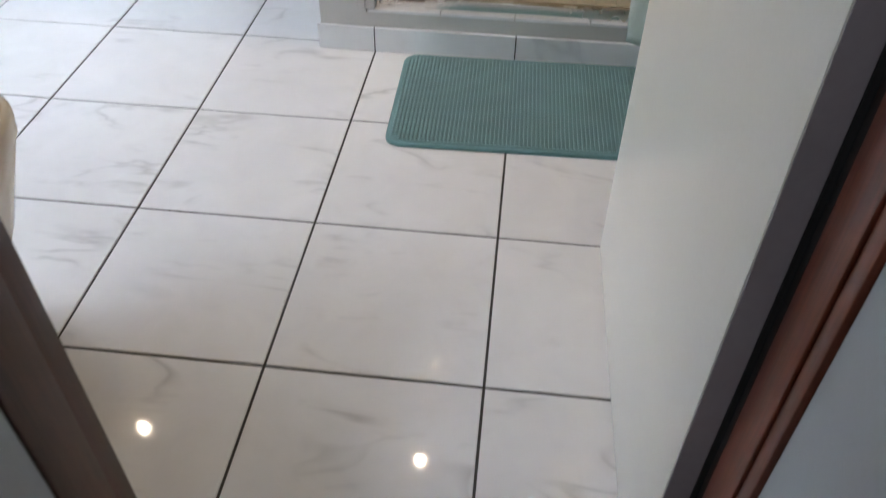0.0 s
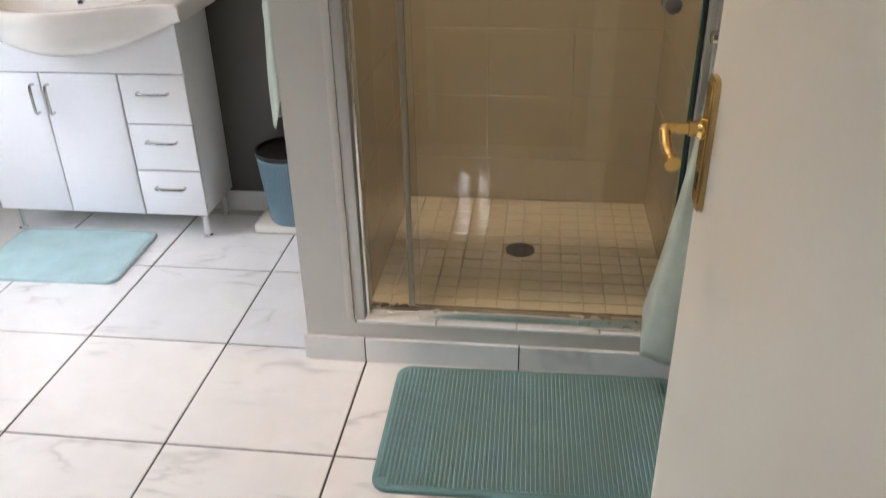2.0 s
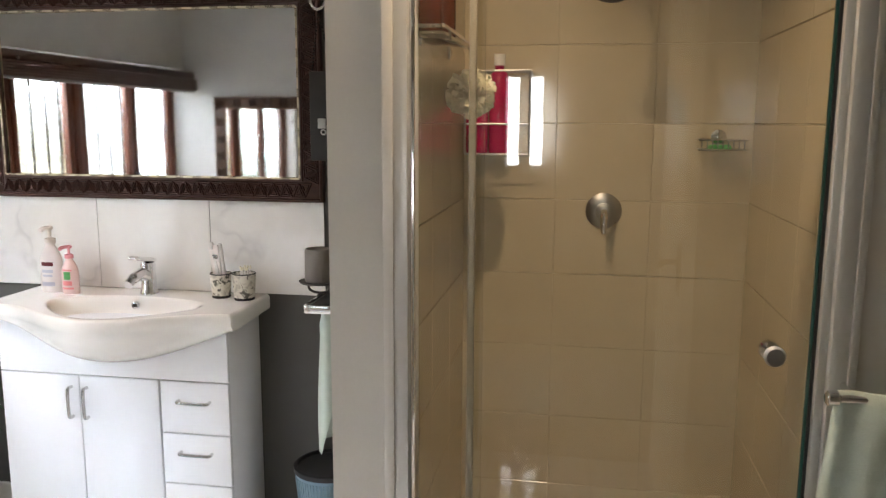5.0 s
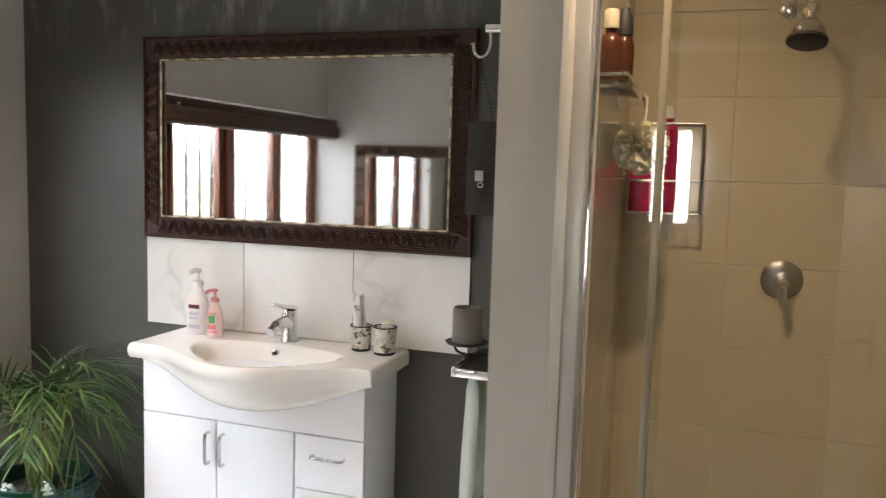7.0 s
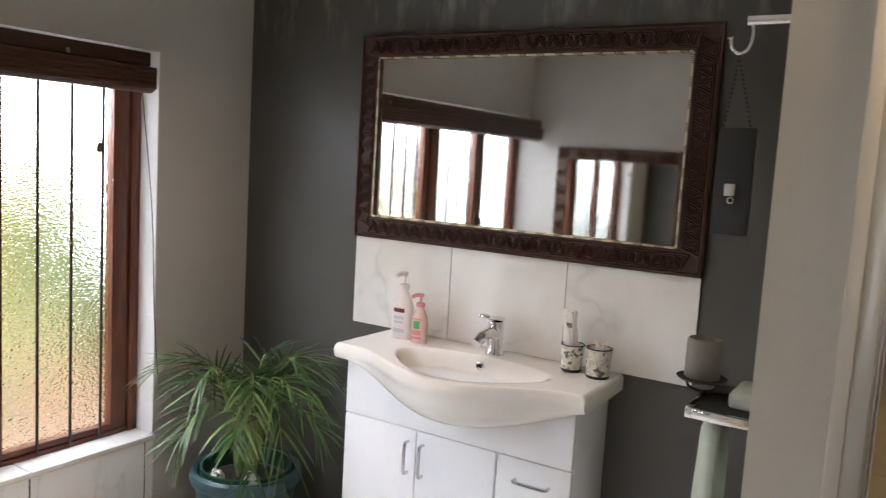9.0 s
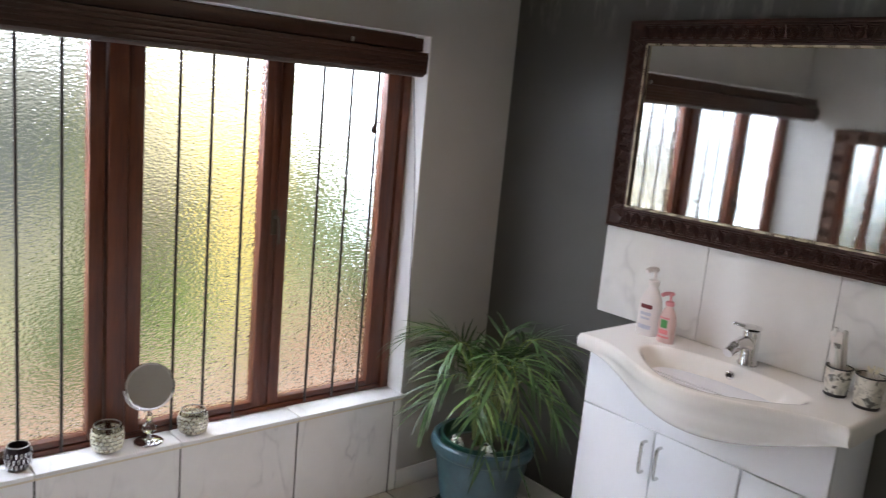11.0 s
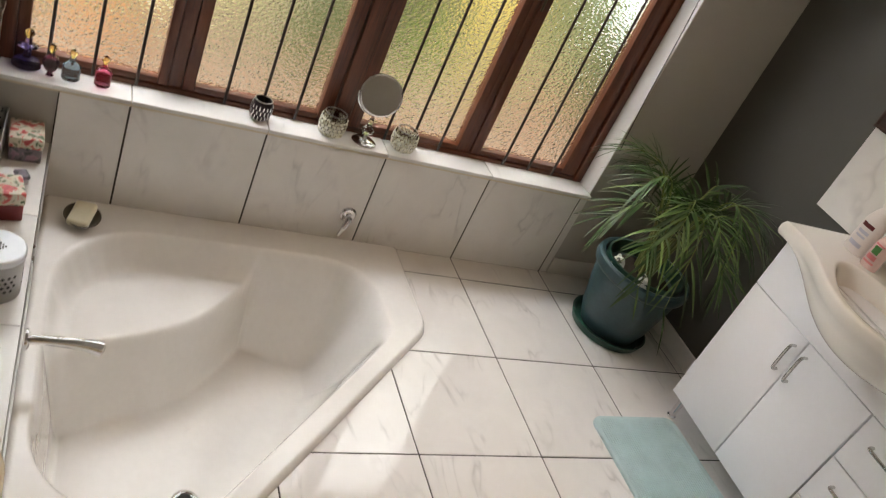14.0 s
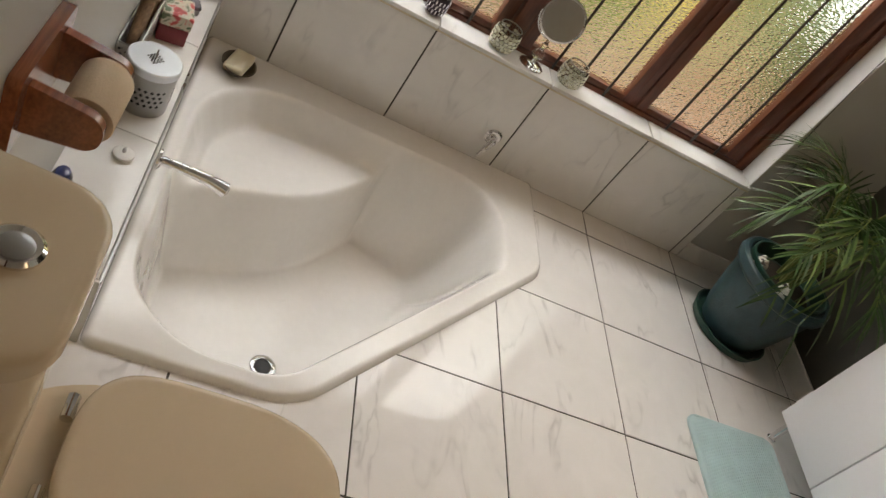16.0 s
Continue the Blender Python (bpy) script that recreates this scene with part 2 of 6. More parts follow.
CANDLE = plain("grey_candle_wax", (0.16, 0.145, 0.13), 0.5, vary=0.1, relief=0.15)
IRON = plain("black_wrought_iron", (0.018, 0.015, 0.014), 0.45, vary=0.2, relief=0.2)
TOWEL = plain("sage_green_towel", (0.45, 0.52, 0.46), 0.95, vary=0.16, scale=11, fine=420, relief=0.8)
BIN_BLUE = plain("slate_blue_plastic", (0.13, 0.21, 0.26), 0.4, vary=0.06)
SCALE_WHITE = plain("cream_plastic", (0.70, 0.67, 0.60), 0.35, vary=0.05)
HANDLE_BRONZE = metal("dark_bronze_handle", (0.10, 0.075, 0.055), 0.4)
DISH_GLAZE = plain("taupe_dish_glaze", (0.11, 0.095, 0.07), 0.3, vary=0.2)
POST_SATIN = plain("satin_anodised_post", (0.52, 0.52, 0.50), 0.32, 0.35, 0.03, 3.0, 120.0, 0.0)
TRACK = metal("polished_track_metal", (0.80, 0.79, 0.77), 0.26)
HANDLE_STEEL = metal("brushed_handle_steel", (0.60, 0.60, 0.60), 0.22)
CLOUDY = plain("cloudy_clear_plastic", (0.40, 0.36, 0.29), 0.2, vary=0.08)
AMBER = plain("amber_brown_bottle", (0.055, 0.014, 0.006), 0.15, vary=0.1)
MAGENTA = plain("magenta_bottle", (0.42, 0.02, 0.09), 0.2, vary=0.1)
LOOFAH = plain("cream_mesh_sponge", (0.84, 0.79, 0.64), 0.9, vary=0.1, relief=0.4)
PAPER = plain("cream_toilet_paper", (0.68, 0.54, 0.39), 0.9, vary=0.04, fine=260, relief=0.4)
CARDBOARD = plain("brown_cardboard", (0.32, 0.21, 0.12), 0.9)
SOAP = plain("ivory_soap", (0.66, 0.60, 0.44), 0.4, vary=0.04)
NAVY = plain("navy_blue_glaze", (0.01, 0.018, 0.08), 0.15, vary=0.15)
DRIFT = wood("brown_dried_pods", (0.10, 0.05, 0.025), (0.30, 0.18, 0.10), 0.6, 0, 20.0, 0.0)
RED_GLASS = glass("pink_glass", (0.90, 0.16, 0.30), 0.03)
BLUE_GLASS = glass("pale_blue_glass", (0.55, 0.70, 0.80), 0.03)
VIOLET_GLASS = glass("violet_glass", (0.35, 0.30, 0.70), 0.03)
PLUM_GLASS = glass("plum_glass", (0.30, 0.03, 0.08), 0.03)
DARK_CUP = plain("dark_plum_metal", (0.045, 0.035, 0.045), 0.3, metal=0.5, vary=0.2)
SILVER_CHIP = metal("silver_chip", (0.62, 0.62, 0.64), 0.25)
GOLD_STOP = glass("amber_stopper_glass", (0.95, 0.80, 0.42), 0.05)
FROST_CUP = glass("silvered_cup_glass", (0.95, 0.95, 0.88), 0.10)


def ribbed_mat(name, color):
    m, nt, b = nodes_of(name)
    v = coords(nt)
    c = ramp(nt, noise_tex(nt, v, 9.0), [(0.3, scaled(color, 0.85)), (0.7, scaled(color, 1.15))])
    c = blend(nt, 0.4, c, ramp(nt, noise_tex(nt, v, 600.0, 2.0), [(0.3, scaled(color, 0.6)), (0.7, scaled(color, 1.3))]))
    nt.links.new(c, b.inputs["Base Color"])
    b.inputs["Roughness"].default_value, b.inputs["Sheen Weight"].default_value = 0.95, 0.3
    bump(nt, b, noise_tex(nt, v, 500.0, 2.0), 0.6, 0.002)
    return m


MAT_TEAL = ribbed_mat("teal_bath_mat_pile", (0.125, 0.245, 0.25))
MAT_AQUA = ribbed_mat("aqua_bath_mat_pile", (0.41, 0.57, 0.585))


def floral(name, back, bloom, leaf):
    m, nt, b = nodes_of(name)
    v = coords(nt, True)
    n = noise_tex(nt, v, 42.0, 2.0, 0.5, 0.6)
    c = ramp(nt, n, [(0.38, leaf), (0.45, back), (0.54, back), (0.60, bloom), (0.75, scaled(bloom, 0.7))])
    nt.links.new(c, b.inputs["Base Color"])
    b.inputs["Roughness"].default_value = 0.35
    return m


FLORAL_RED = floral("red_floral_print", (0.62, 0.57, 0.46), (0.62, 0.09, 0.09), (0.12, 0.17, 0.10))
FLORAL_MAUVE = floral("mauve_print", (0.20, 0.18, 0.22), (0.34, 0.22, 0.30), (0.08, 0.09, 0.10))
LEAF_PRINT = floral("black_leaf_print_glaze", (0.64, 0.60, 0.52), (0.50, 0.47, 0.40), (0.10, 0.095, 0.08))
MOSAIC_CUP = floral("mirror_chip_mosaic", (0.76, 0.74, 0.60), (0.90, 0.89, 0.82), (0.46, 0.42, 0.28))


def pierced(name):
    m, nt, b = nodes_of(name)
    v = coords(nt)
    vor = nt.nodes.new("ShaderNodeTexVoronoi")
    vor.inputs["Scale"].default_value = 85.0
    nt.links.new(v, vor.inputs["Vector"])
    fac = ramp(nt, vor.outputs["Distance"], [(0.28, (0, 0, 0)), (0.36, (1, 1, 1))])
    nt.links.new(blend(nt, fac, (0.02, 0.02, 0.02), (0.55, 0.54, 0.52)), b.inputs["Base Color"])
    nt.links.new(fac, b.inputs["Metallic"])
    b.inputs["Roughness"].default_value = 0.32
    bump(nt, b, fac, 0.8, 0.003)
    return m


PIERCED = pierced("pierced_silver_lattice")


def leaf_material():
    m, nt, b = nodes_of("palm_leaf")
    v = coords(nt)
    geo = nt.nodes.new("ShaderNodeNewGeometry")
    c = ramp(nt, geo.outputs["Random Per Island"], [(0.0, (0.008, 0.026, 0.006)), (0.6, (0.030, 0.085, 0.016)), (1.0, (0.15, 0.24, 0.06))])
    c = blend(nt, 0.3, c, ramp(nt, noise_tex(nt, v, 30.0), [(0.3, (0.016, 0.050, 0.016)), (0.7, (0.07, 0.14, 0.04))]))
    nt.links.new(c, b.inputs["Base Color"])
    b.inputs["Roughness"].default_value = 0.32
    return m


LEAF = leaf_material()
STEM = plain("palm_stem", (0.17, 0.20, 0.06), 0.5, vary=0.2)


def garden_material():
    """A glowing backdrop with the sunlight painted in, out of focus behind obscure glass: lit leaves, a grey trunk,
    brick paving and bright sky.
    """
    m = bpy.data.materials.new("glowing_garden_backdrop")
    m.use_nodes = True
    nt = m.node_tree
    nt.nodes.clear()
    out, em = nt.nodes.new("ShaderNodeOutputMaterial"), nt.nodes.new("ShaderNodeEmission")
    nt.links.new(em.outputs[0], out.inputs["Surface"])
    v = coords(nt)
    sep = nt.nodes.new("ShaderNodeSeparateXYZ")
    nt.links.new(v, sep.inputs[0])

    def band(axis, lo, hi):
        r = nt.nodes.new("ShaderNodeMapRange")
        r.interpolation_type = "SMOOTHSTEP"
        r.inputs["From Min"].default_value, r.inputs["From Max"].default_value = lo, hi
        nt.links.new(sep.outputs[axis], r.inputs["Value"])
        return r.outputs[0]

    def spot(y, z, ry, rz):
        mp = nt.nodes.new("ShaderNodeMapping")
        mp.vector_type = "TEXTURE"
        mp.inputs["Location"].default_value, mp.inputs["Scale"].default_value = (-3.4, y, z), (9.0, ry, rz)
        nt.links.new(v, mp.inputs["Vector"])
        g = nt.nodes.new("ShaderNodeTexGradient")
        g.gradient_type = "QUADRATIC_SPHERE"
        nt.links.new(mp.outputs[0], g.inputs["Vector"])
        return g.outputs["Fac"]

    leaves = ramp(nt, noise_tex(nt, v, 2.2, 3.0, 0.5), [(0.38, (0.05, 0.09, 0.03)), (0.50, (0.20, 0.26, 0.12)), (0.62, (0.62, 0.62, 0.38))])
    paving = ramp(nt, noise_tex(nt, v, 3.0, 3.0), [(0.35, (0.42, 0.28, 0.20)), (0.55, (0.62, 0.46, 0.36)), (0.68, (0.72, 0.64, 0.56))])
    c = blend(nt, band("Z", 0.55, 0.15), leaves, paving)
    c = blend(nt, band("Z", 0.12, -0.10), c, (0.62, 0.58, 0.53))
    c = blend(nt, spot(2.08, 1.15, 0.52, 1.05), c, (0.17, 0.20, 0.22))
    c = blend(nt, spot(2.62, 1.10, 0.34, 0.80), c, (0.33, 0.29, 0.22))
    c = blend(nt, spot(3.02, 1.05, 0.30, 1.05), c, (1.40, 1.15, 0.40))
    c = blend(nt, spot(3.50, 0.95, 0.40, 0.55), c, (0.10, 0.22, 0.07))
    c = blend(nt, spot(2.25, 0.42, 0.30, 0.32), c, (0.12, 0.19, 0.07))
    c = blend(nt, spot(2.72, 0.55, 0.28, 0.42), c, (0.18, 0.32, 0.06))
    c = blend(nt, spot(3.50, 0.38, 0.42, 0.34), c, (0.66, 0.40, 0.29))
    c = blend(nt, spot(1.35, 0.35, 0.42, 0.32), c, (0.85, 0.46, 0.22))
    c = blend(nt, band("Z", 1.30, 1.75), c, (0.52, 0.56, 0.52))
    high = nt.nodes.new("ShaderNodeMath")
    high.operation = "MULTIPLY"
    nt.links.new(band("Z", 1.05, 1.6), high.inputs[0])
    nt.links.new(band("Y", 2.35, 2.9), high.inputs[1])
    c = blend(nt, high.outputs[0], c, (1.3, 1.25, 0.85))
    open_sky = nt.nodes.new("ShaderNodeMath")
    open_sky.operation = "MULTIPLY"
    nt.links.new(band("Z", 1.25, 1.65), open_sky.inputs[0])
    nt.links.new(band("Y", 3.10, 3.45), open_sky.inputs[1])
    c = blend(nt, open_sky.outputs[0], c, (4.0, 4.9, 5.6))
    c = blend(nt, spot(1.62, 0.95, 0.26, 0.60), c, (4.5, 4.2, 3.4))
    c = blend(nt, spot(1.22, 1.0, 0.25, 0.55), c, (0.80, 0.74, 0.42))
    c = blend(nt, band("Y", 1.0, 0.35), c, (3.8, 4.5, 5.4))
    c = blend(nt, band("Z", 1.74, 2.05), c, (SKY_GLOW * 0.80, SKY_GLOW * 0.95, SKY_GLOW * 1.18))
    # bright patch added for the glare it gives on the floor tiles
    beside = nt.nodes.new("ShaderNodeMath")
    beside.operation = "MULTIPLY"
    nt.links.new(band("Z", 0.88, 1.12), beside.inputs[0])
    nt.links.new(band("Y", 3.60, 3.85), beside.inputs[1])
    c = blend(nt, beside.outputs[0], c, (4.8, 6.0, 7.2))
    # dim band painted overhead as unseen eaves, so the bath rim and walls darken
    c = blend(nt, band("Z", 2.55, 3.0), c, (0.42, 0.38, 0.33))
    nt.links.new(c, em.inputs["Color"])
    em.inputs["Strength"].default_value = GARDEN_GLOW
    return m


GARDEN = garden_material()


# ---- mesh helpers ----
def as_mesh(name, bm, smooth=40.0):
    me = bpy.data.meshes.new(name)
    bmesh.ops.recalc_face_normals(bm, faces=bm.faces)
    bm.to_mesh(me)
    bm.free()
    if smooth:
        me.shade_smooth()
        me.set_sharp_from_angle(angle=radians(smooth))
    return me


def base_of(ob):
    p = Vector((0, 0, 0))
    while ob is not None:
        p = p + ob.location
        ob = ob.parent
    return p


def thing(name, loc, label, category, group=""):
    ob = new(name)
    ob.empty_display_size = 0.05
    ob.location = loc
    return tagged(ob, label, category, group)


def part(name, bm, material, parent, label="", smooth=40.0):
    """One mesh, built in world metres, as a part of a thing or of a part."""
    me = as_mesh(name, bm, smooth)
    me.materials.append(material)
    me.transform(Matrix.Translation(-base_of(parent)))
    ob = new(name, me)
    ob.parent = parent
    return tagged(ob, label)


def setting(name, bm, material, label, smooth=40.0):
    me = as_mesh(name, bm, smooth)
    me.materials.append(material)
    return tagged(new(name, me), label, "", "", "structure")


def single(name, bm, material, label, category, group="", smooth=40.0):
    me = as_mesh(name, bm, smooth)
    me.materials.append(material)
    return tagged(new(name, me), label, category, group)


def box(x0, x1, y0, y1, z0, z1, bevel=0.0, seg=2, bm=None):
    made = bm or bmesh.new()
    r = bmesh.ops.create_cube(made, size=1.0, matrix=Matrix.LocRotScale(((x0 + x1) / 2, (y0 + y1) / 2, (z0 + z1) / 2), None, (abs(x1 - x0), abs(y1 - y0), abs(z1 - z0))))
    if bevel:
        vs = set(r["verts"])
        es = [e for e in made.edges if e.verts[0] in vs and e.verts[1] in vs]
        bmesh.ops.bevel(made, geom=es, offset=bevel, segments=seg, affect="EDGES", profile=0.5)
    return made


def boxes(rows, bevel=0.0):
    bm = bmesh.new()
    for r in rows:
        box(*r, bevel=bevel, bm=bm)
    return bm


def lathe(profile, center=(0, 0, 0), seg=32, axis="z", bm=None, squash=(1.0, 1.0)):
    """Turn a profile of (radius, height) round an axis through center."""
    bm = bm or bmesh.new()
    rings = []
    for r, h in profile:
        ring = []
        for k in range(seg):
            a = 2 * math.pi * k / seg
            p = (r * math.cos(a) * squash[0], r * math.sin(a) * squash[1], h)
            if axis == "x":
                p = (p[2], p[0], p[1])
            elif axis == "y":
                p = (p[0], p[2], p[1])
            ring.append(bm.verts.new(Vector(p) + Vector(center)))
        rings.append(ring)
    for a, b in zip(rings, rings[1:]):
        for k in range(seg):
            bm.faces.new((a[k], a[(k + 1) % seg], b[(k + 1) % seg], b[k]))
    if profile[0][0] > 1e-4:
        bm.faces.new(rings[0])
    if profile[-1][0] > 1e-4:
        bm.faces.new(rings[-1])
    bmesh.ops.remove_doubles(bm, verts=bm.verts, dist=1e-6)
    return bm


def tube(path, radius, seg=10, closed=False, bm=None):
    """A round bar along a path; radius may be one number or one for each point."""
    bm = bm or bmesh.new()
    pts = [Vector(p) for p in path]
    n = len(pts)
    rad = radius if isinstance(radius, (list, tuple)) else [radius] * n
    rings, side = [], None
    for i, p in enumerate(pts):
        d = (pts[(i + 1) % n] - pts[i - 1]) if closed else (pts[min(i + 1, n - 1)] - pts[max(i - 1, 0)])
        d.normalize()
        if side is None:
            side = d.orthogonal().normalized()
        side = (side - d * side.dot(d)).normalized()
        up = d.cross(side)
        rings.append([bm.verts.new(p + rad[i] * (math.cos(2 * math.pi * k / seg) * side + math.sin(2 * math.pi * k / seg) * up)) for k in range(seg)])
    for i in range(n if closed else n - 1):
        a, b = rings[i], rings[(i + 1) % n]
        for k in range(seg):
            bm.faces.new((a[k], a[(k + 1) % seg], b[(k + 1) % seg], b[k]))
    if not closed:
        bm.faces.new(rings[0]), bm.faces.new(rings[-1])
    return bm


def bend(points, steps=6):
    """A smooth curve through a few points (Catmull-Rom)."""
    p = [Vector(q) for q in points]
    p = [2 * p[0] - p[1], *p, 2 * p[-1] - p[-2]]
    out = []
    for i in range(1, len(p) - 2):
        for k in range(steps):
            t = k / steps
            a, b, c, d = p[i - 1 : i + 3]
            out.append(0.5 * (2 * b + (c - a) * t + (2 * a - 5 * b + 4 * c - d) * t * t + (3 * b - a - 3 * c + d) * t ** 3))
    return [*out, p[-2]]


def prism(outline, z0, z1, bm=None, axis="z"):
    """A flat outline pulled up from z0 to z1 (or along another axis)."""
    bm = bm or bmesh.new()

    def at(u, v, w):
        return {"z": (u, v, w), "x": (w, u, v), "y": (u, w, v)}[axis]

    low = [bm.verts.new(at(u, v, z0)) for u, v in outline]
    top = [bm.verts.new(at(u, v, z1)) for u, v in outline]
    n = len(outline)
    bm.faces.new(low), bm.faces.new(top)
    for k in range(n):
        bm.faces.new((low[k], low[(k + 1) % n], top[(k + 1) % n], top[k]))
    return bm


def rounded(corners, radii, steps=8):
    """A polygon with rounded corners."""
    out, n = [], len(corners)
    for i in range(n):
        p, a, b = Vector(corners[i]), Vector(corners[i - 1]), Vector(corners[(i + 1) % n])
        u, v = (a - p).normalized(), (b - p).normalized()
        half = u.angle(v) / 2
        cut = radii[i] / math.tan(half)
        s, e, mid = p + u * cut, p + v * cut, p + (u + v).normalized() * radii[i] / math.sin(half)
        if radii[i] < 1e-5:
            out.append(tuple(p))
            continue
        a0 = math.atan2(*(s - mid).yx)
        turn = math.atan2(*(e - mid).yx) - a0
        turn = (turn + math.pi) % (2 * math.pi) - math.pi
        out += [(mid.x + radii[i] * math.cos(a0 + turn * k / steps), mid.y + radii[i] * math.sin(a0 + turn * k / steps)) for k in range(steps + 1)]
    return out


def soft_prism(outline, z0, z1, r, steps=4):
    """A prism with a rounded top edge."""
    c = Vector((sum(p[0] for p in outline) / len(outline), sum(p[1] for p in outline) / len(outline)))
    n, bm = len(outline), bmesh.new()
    norms = []
    for i in range(n):
        d = Vector(outline[(i + 1) % n]) - Vector(outline[i - 1])
        w = Vector((d.y, -d.x)).normalized()
        norms.append(w if w.dot(Vector(outline[i]) - c) < 0 else -w)
    rows = [(0.0, z0), *((r * (1 - math.cos(a)), z1 - r + r * math.sin(a)) for a in (math.pi / 2 * k / steps for k in range(steps + 1)))]
    rings = [[bm.verts.new((p[0] + w.x * o, p[1] + w.y * o, z)) for p, w in zip(outline, norms)] for o, z in rows]
    for a, b in zip(rings, rings[1:]):
        for k in range(n):
            bm.faces.new((a[k], a[(k + 1) % n], b[(k + 1) % n], b[k]))
    bm.faces.new(rings[0]), bm.faces.new(rings[-1])
    return bm


def smooth01(t):
    t = np.clip(t, 0.0, 1.0)
    return t * t * (3 - 2 * t)


def eased(u, a, b):
    """A straight ramp from 0 to 1 whose first share a and last share b are rounded."""
    u = np.clip(u, 0.0, 1.0)
    top = 1 - a / 2 - b / 2
    return np.where(u < a, u * u / (2 * a), np.where(u > 1 - b, top - (1 - u) ** 2 / (2 * b), u - a / 2)) / top


def outside(quad, hole):
    """The parts of a convex polygon that lie outside a convex hole, as convex polygons."""

    def clip(poly, p, q, keep_left):
        side = lambda r: ((q[0] - p[0]) * (r[1] - p[1]) - (q[1] - p[1]) * (r[0] - p[0])) * (1 if keep_left else -1)
        res = []
        for a, b in zip(poly, poly[1:] + poly[:1]):
            sa, sb = side(a), side(b)
            if sa >= 0:
                res.append(a)
            if (sa > 0 > sb) or (sa < 0 < sb):
                t = sa / (sa - sb)
                res.append((a[0] + t * (b[0] - a[0]), a[1] + t * (b[1] - a[1])))
        return res

    out, rest = [], list(quad)
    for p, q in zip(hole, hole[1:] + hole[:1]):
        if len(rest) < 3:
            break
        piece = clip(rest, p, q, False)
        if len(piece) >= 3 and abs(area2(piece)) > 2e-5:
            out.append(piece)
        rest = clip(rest, p, q, True)
    return out


def area2(poly):
    return sum(a[0] * b[1] - a[1] * b[0] for a, b in zip(poly, poly[1:] + poly[:1]))


def plates(polys, z0, z1):
    bm = bmesh.new()
    for p in polys:
        prism(p, z0, z1, bm)
    return bm

# ---- the room ----
XW, XR = -2.49, 1.40          # window wall, right wall
YN, YF = 1.10, 3.775          # door wall, far wall
HALL = 0.97                   # hall side of the door wall
DX0, DX1, DZ = -0.17, 0.647, 2.05
WY0, WY1, WZ0, WZ1 = 1.06, 3.32, 0.41, 1.86
LINES_X = [-2.80 + 0.45 * k for k in range(11)]
LINES_Y = [1.03 + 0.45 * k for k in range(8)]
BATH_OUT = rounded([(-2.488, 1.280), (-1.18, 1.280), (-1.18, 1.778), (-2.003, 2.575), (-2.488, 2.575)], [0.005, 0.02, 0.24, 0.16, 0.01])
BATH_IN = rounded([(-2.345, 1.318), (-1.232, 1.318), (-1.232, 1.735), (-1.945, 2.425), (-2.345, 2.425)], [0.32, 0.26, 0.20, 0.17, 0.21])
HOLE = rounded([(-2.47, 1.30), (-1.20, 1.30), (-1.20, 1.77), (-2.01, 2.555), (-2.47, 2.555)], [0, 0.02, 0.24, 0.15, 0])
if area2(HOLE) < 0:
    HOLE.reverse()

setting("floor", plates(outside([(-2.62, 1.0), (1.5, 1.0), (1.5, 3.9), (-2.62, 3.9)], HOLE), -0.05, -0.0025), GROUT, "dark grouted floor bed under glossy marble-look tiles", 0)
setting("hall_floor", box(-1.6, 1.9, -1.3, 1.0, -0.05, -0.002), HALL_FLOOR, "plain brown hall floor outside the bathroom door")
setting("ceiling", boxes([(-2.75, 1.55, 0.97, 3.95, CEIL, CEIL + 0.1)]), CEIL_PAINT, "flat white painted bathroom ceiling")
setting("hall_ceiling", box(-1.6, 1.9, -1.4, 0.97, CEIL, CEIL + 0.1), CEIL_PAINT, "flat white hall ceiling")
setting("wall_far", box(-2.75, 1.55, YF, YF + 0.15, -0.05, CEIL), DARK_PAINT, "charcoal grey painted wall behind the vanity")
setting("wall_right", box(XR, XR + 0.15, YN, YF, -0.05, CEIL), WALL_PAINT, "light grey painted bathroom wall behind the open door")
setting("wall_door", boxes([(XW, DX0 - 0.045, HALL, YN, -0.05, CEIL), (DX1 + 0.045, 1.55, HALL, YN, -0.05, CEIL), (DX0 - 0.045, DX1 + 0.045, HALL, YN, DZ + 0.045, CEIL)]), WALL_PAINT, "light grey painted wall with the doorway")
setting("hall_wall_face", boxes([(-1.6, DX0 - 0.002, 0.70, HALL - 0.003, 0, CEIL), (DX1 + 0.002, 1.75, 0.70, HALL - 0.003, 0, CEIL), (DX0 - 0.002, DX1 + 0.002, 0.70, HALL - 0.003, DZ + 0.02, CEIL)]), HALL_PAINT, "blue-grey painted plaster on the hall side of the doorway")
setting("hall_wall_left", box(-1.75, -1.6, -1.4, HALL - 0.012, -0.05, CEIL), HALL_PAINT, "blue-grey hall wall")
setting("hall_wall_right", box(1.75, 1.9, -1.4, HALL - 0.012, -0.05, CEIL), HALL_PAINT, "blue-grey hall wall")
hw0, hw1, hz0, hz1 = HALL_WIN_X - 0.135, HALL_WIN_X + 0.135, HALL_WIN_Z - 0.33, HALL_WIN_Z + 0.33
setting("hall_wall_back", boxes([(-1.75, hw0, -1.55, -1.4, -0.05, CEIL), (hw1, 1.9, -1.55, -1.4, -0.05, CEIL), (hw0, hw1, -1.55, -1.4, -0.05, hz0), (hw0, hw1, -1.55, -1.4, hz1, CEIL)]), HALL_PAINT, "blue-grey wall with a small window at the end of the hall")
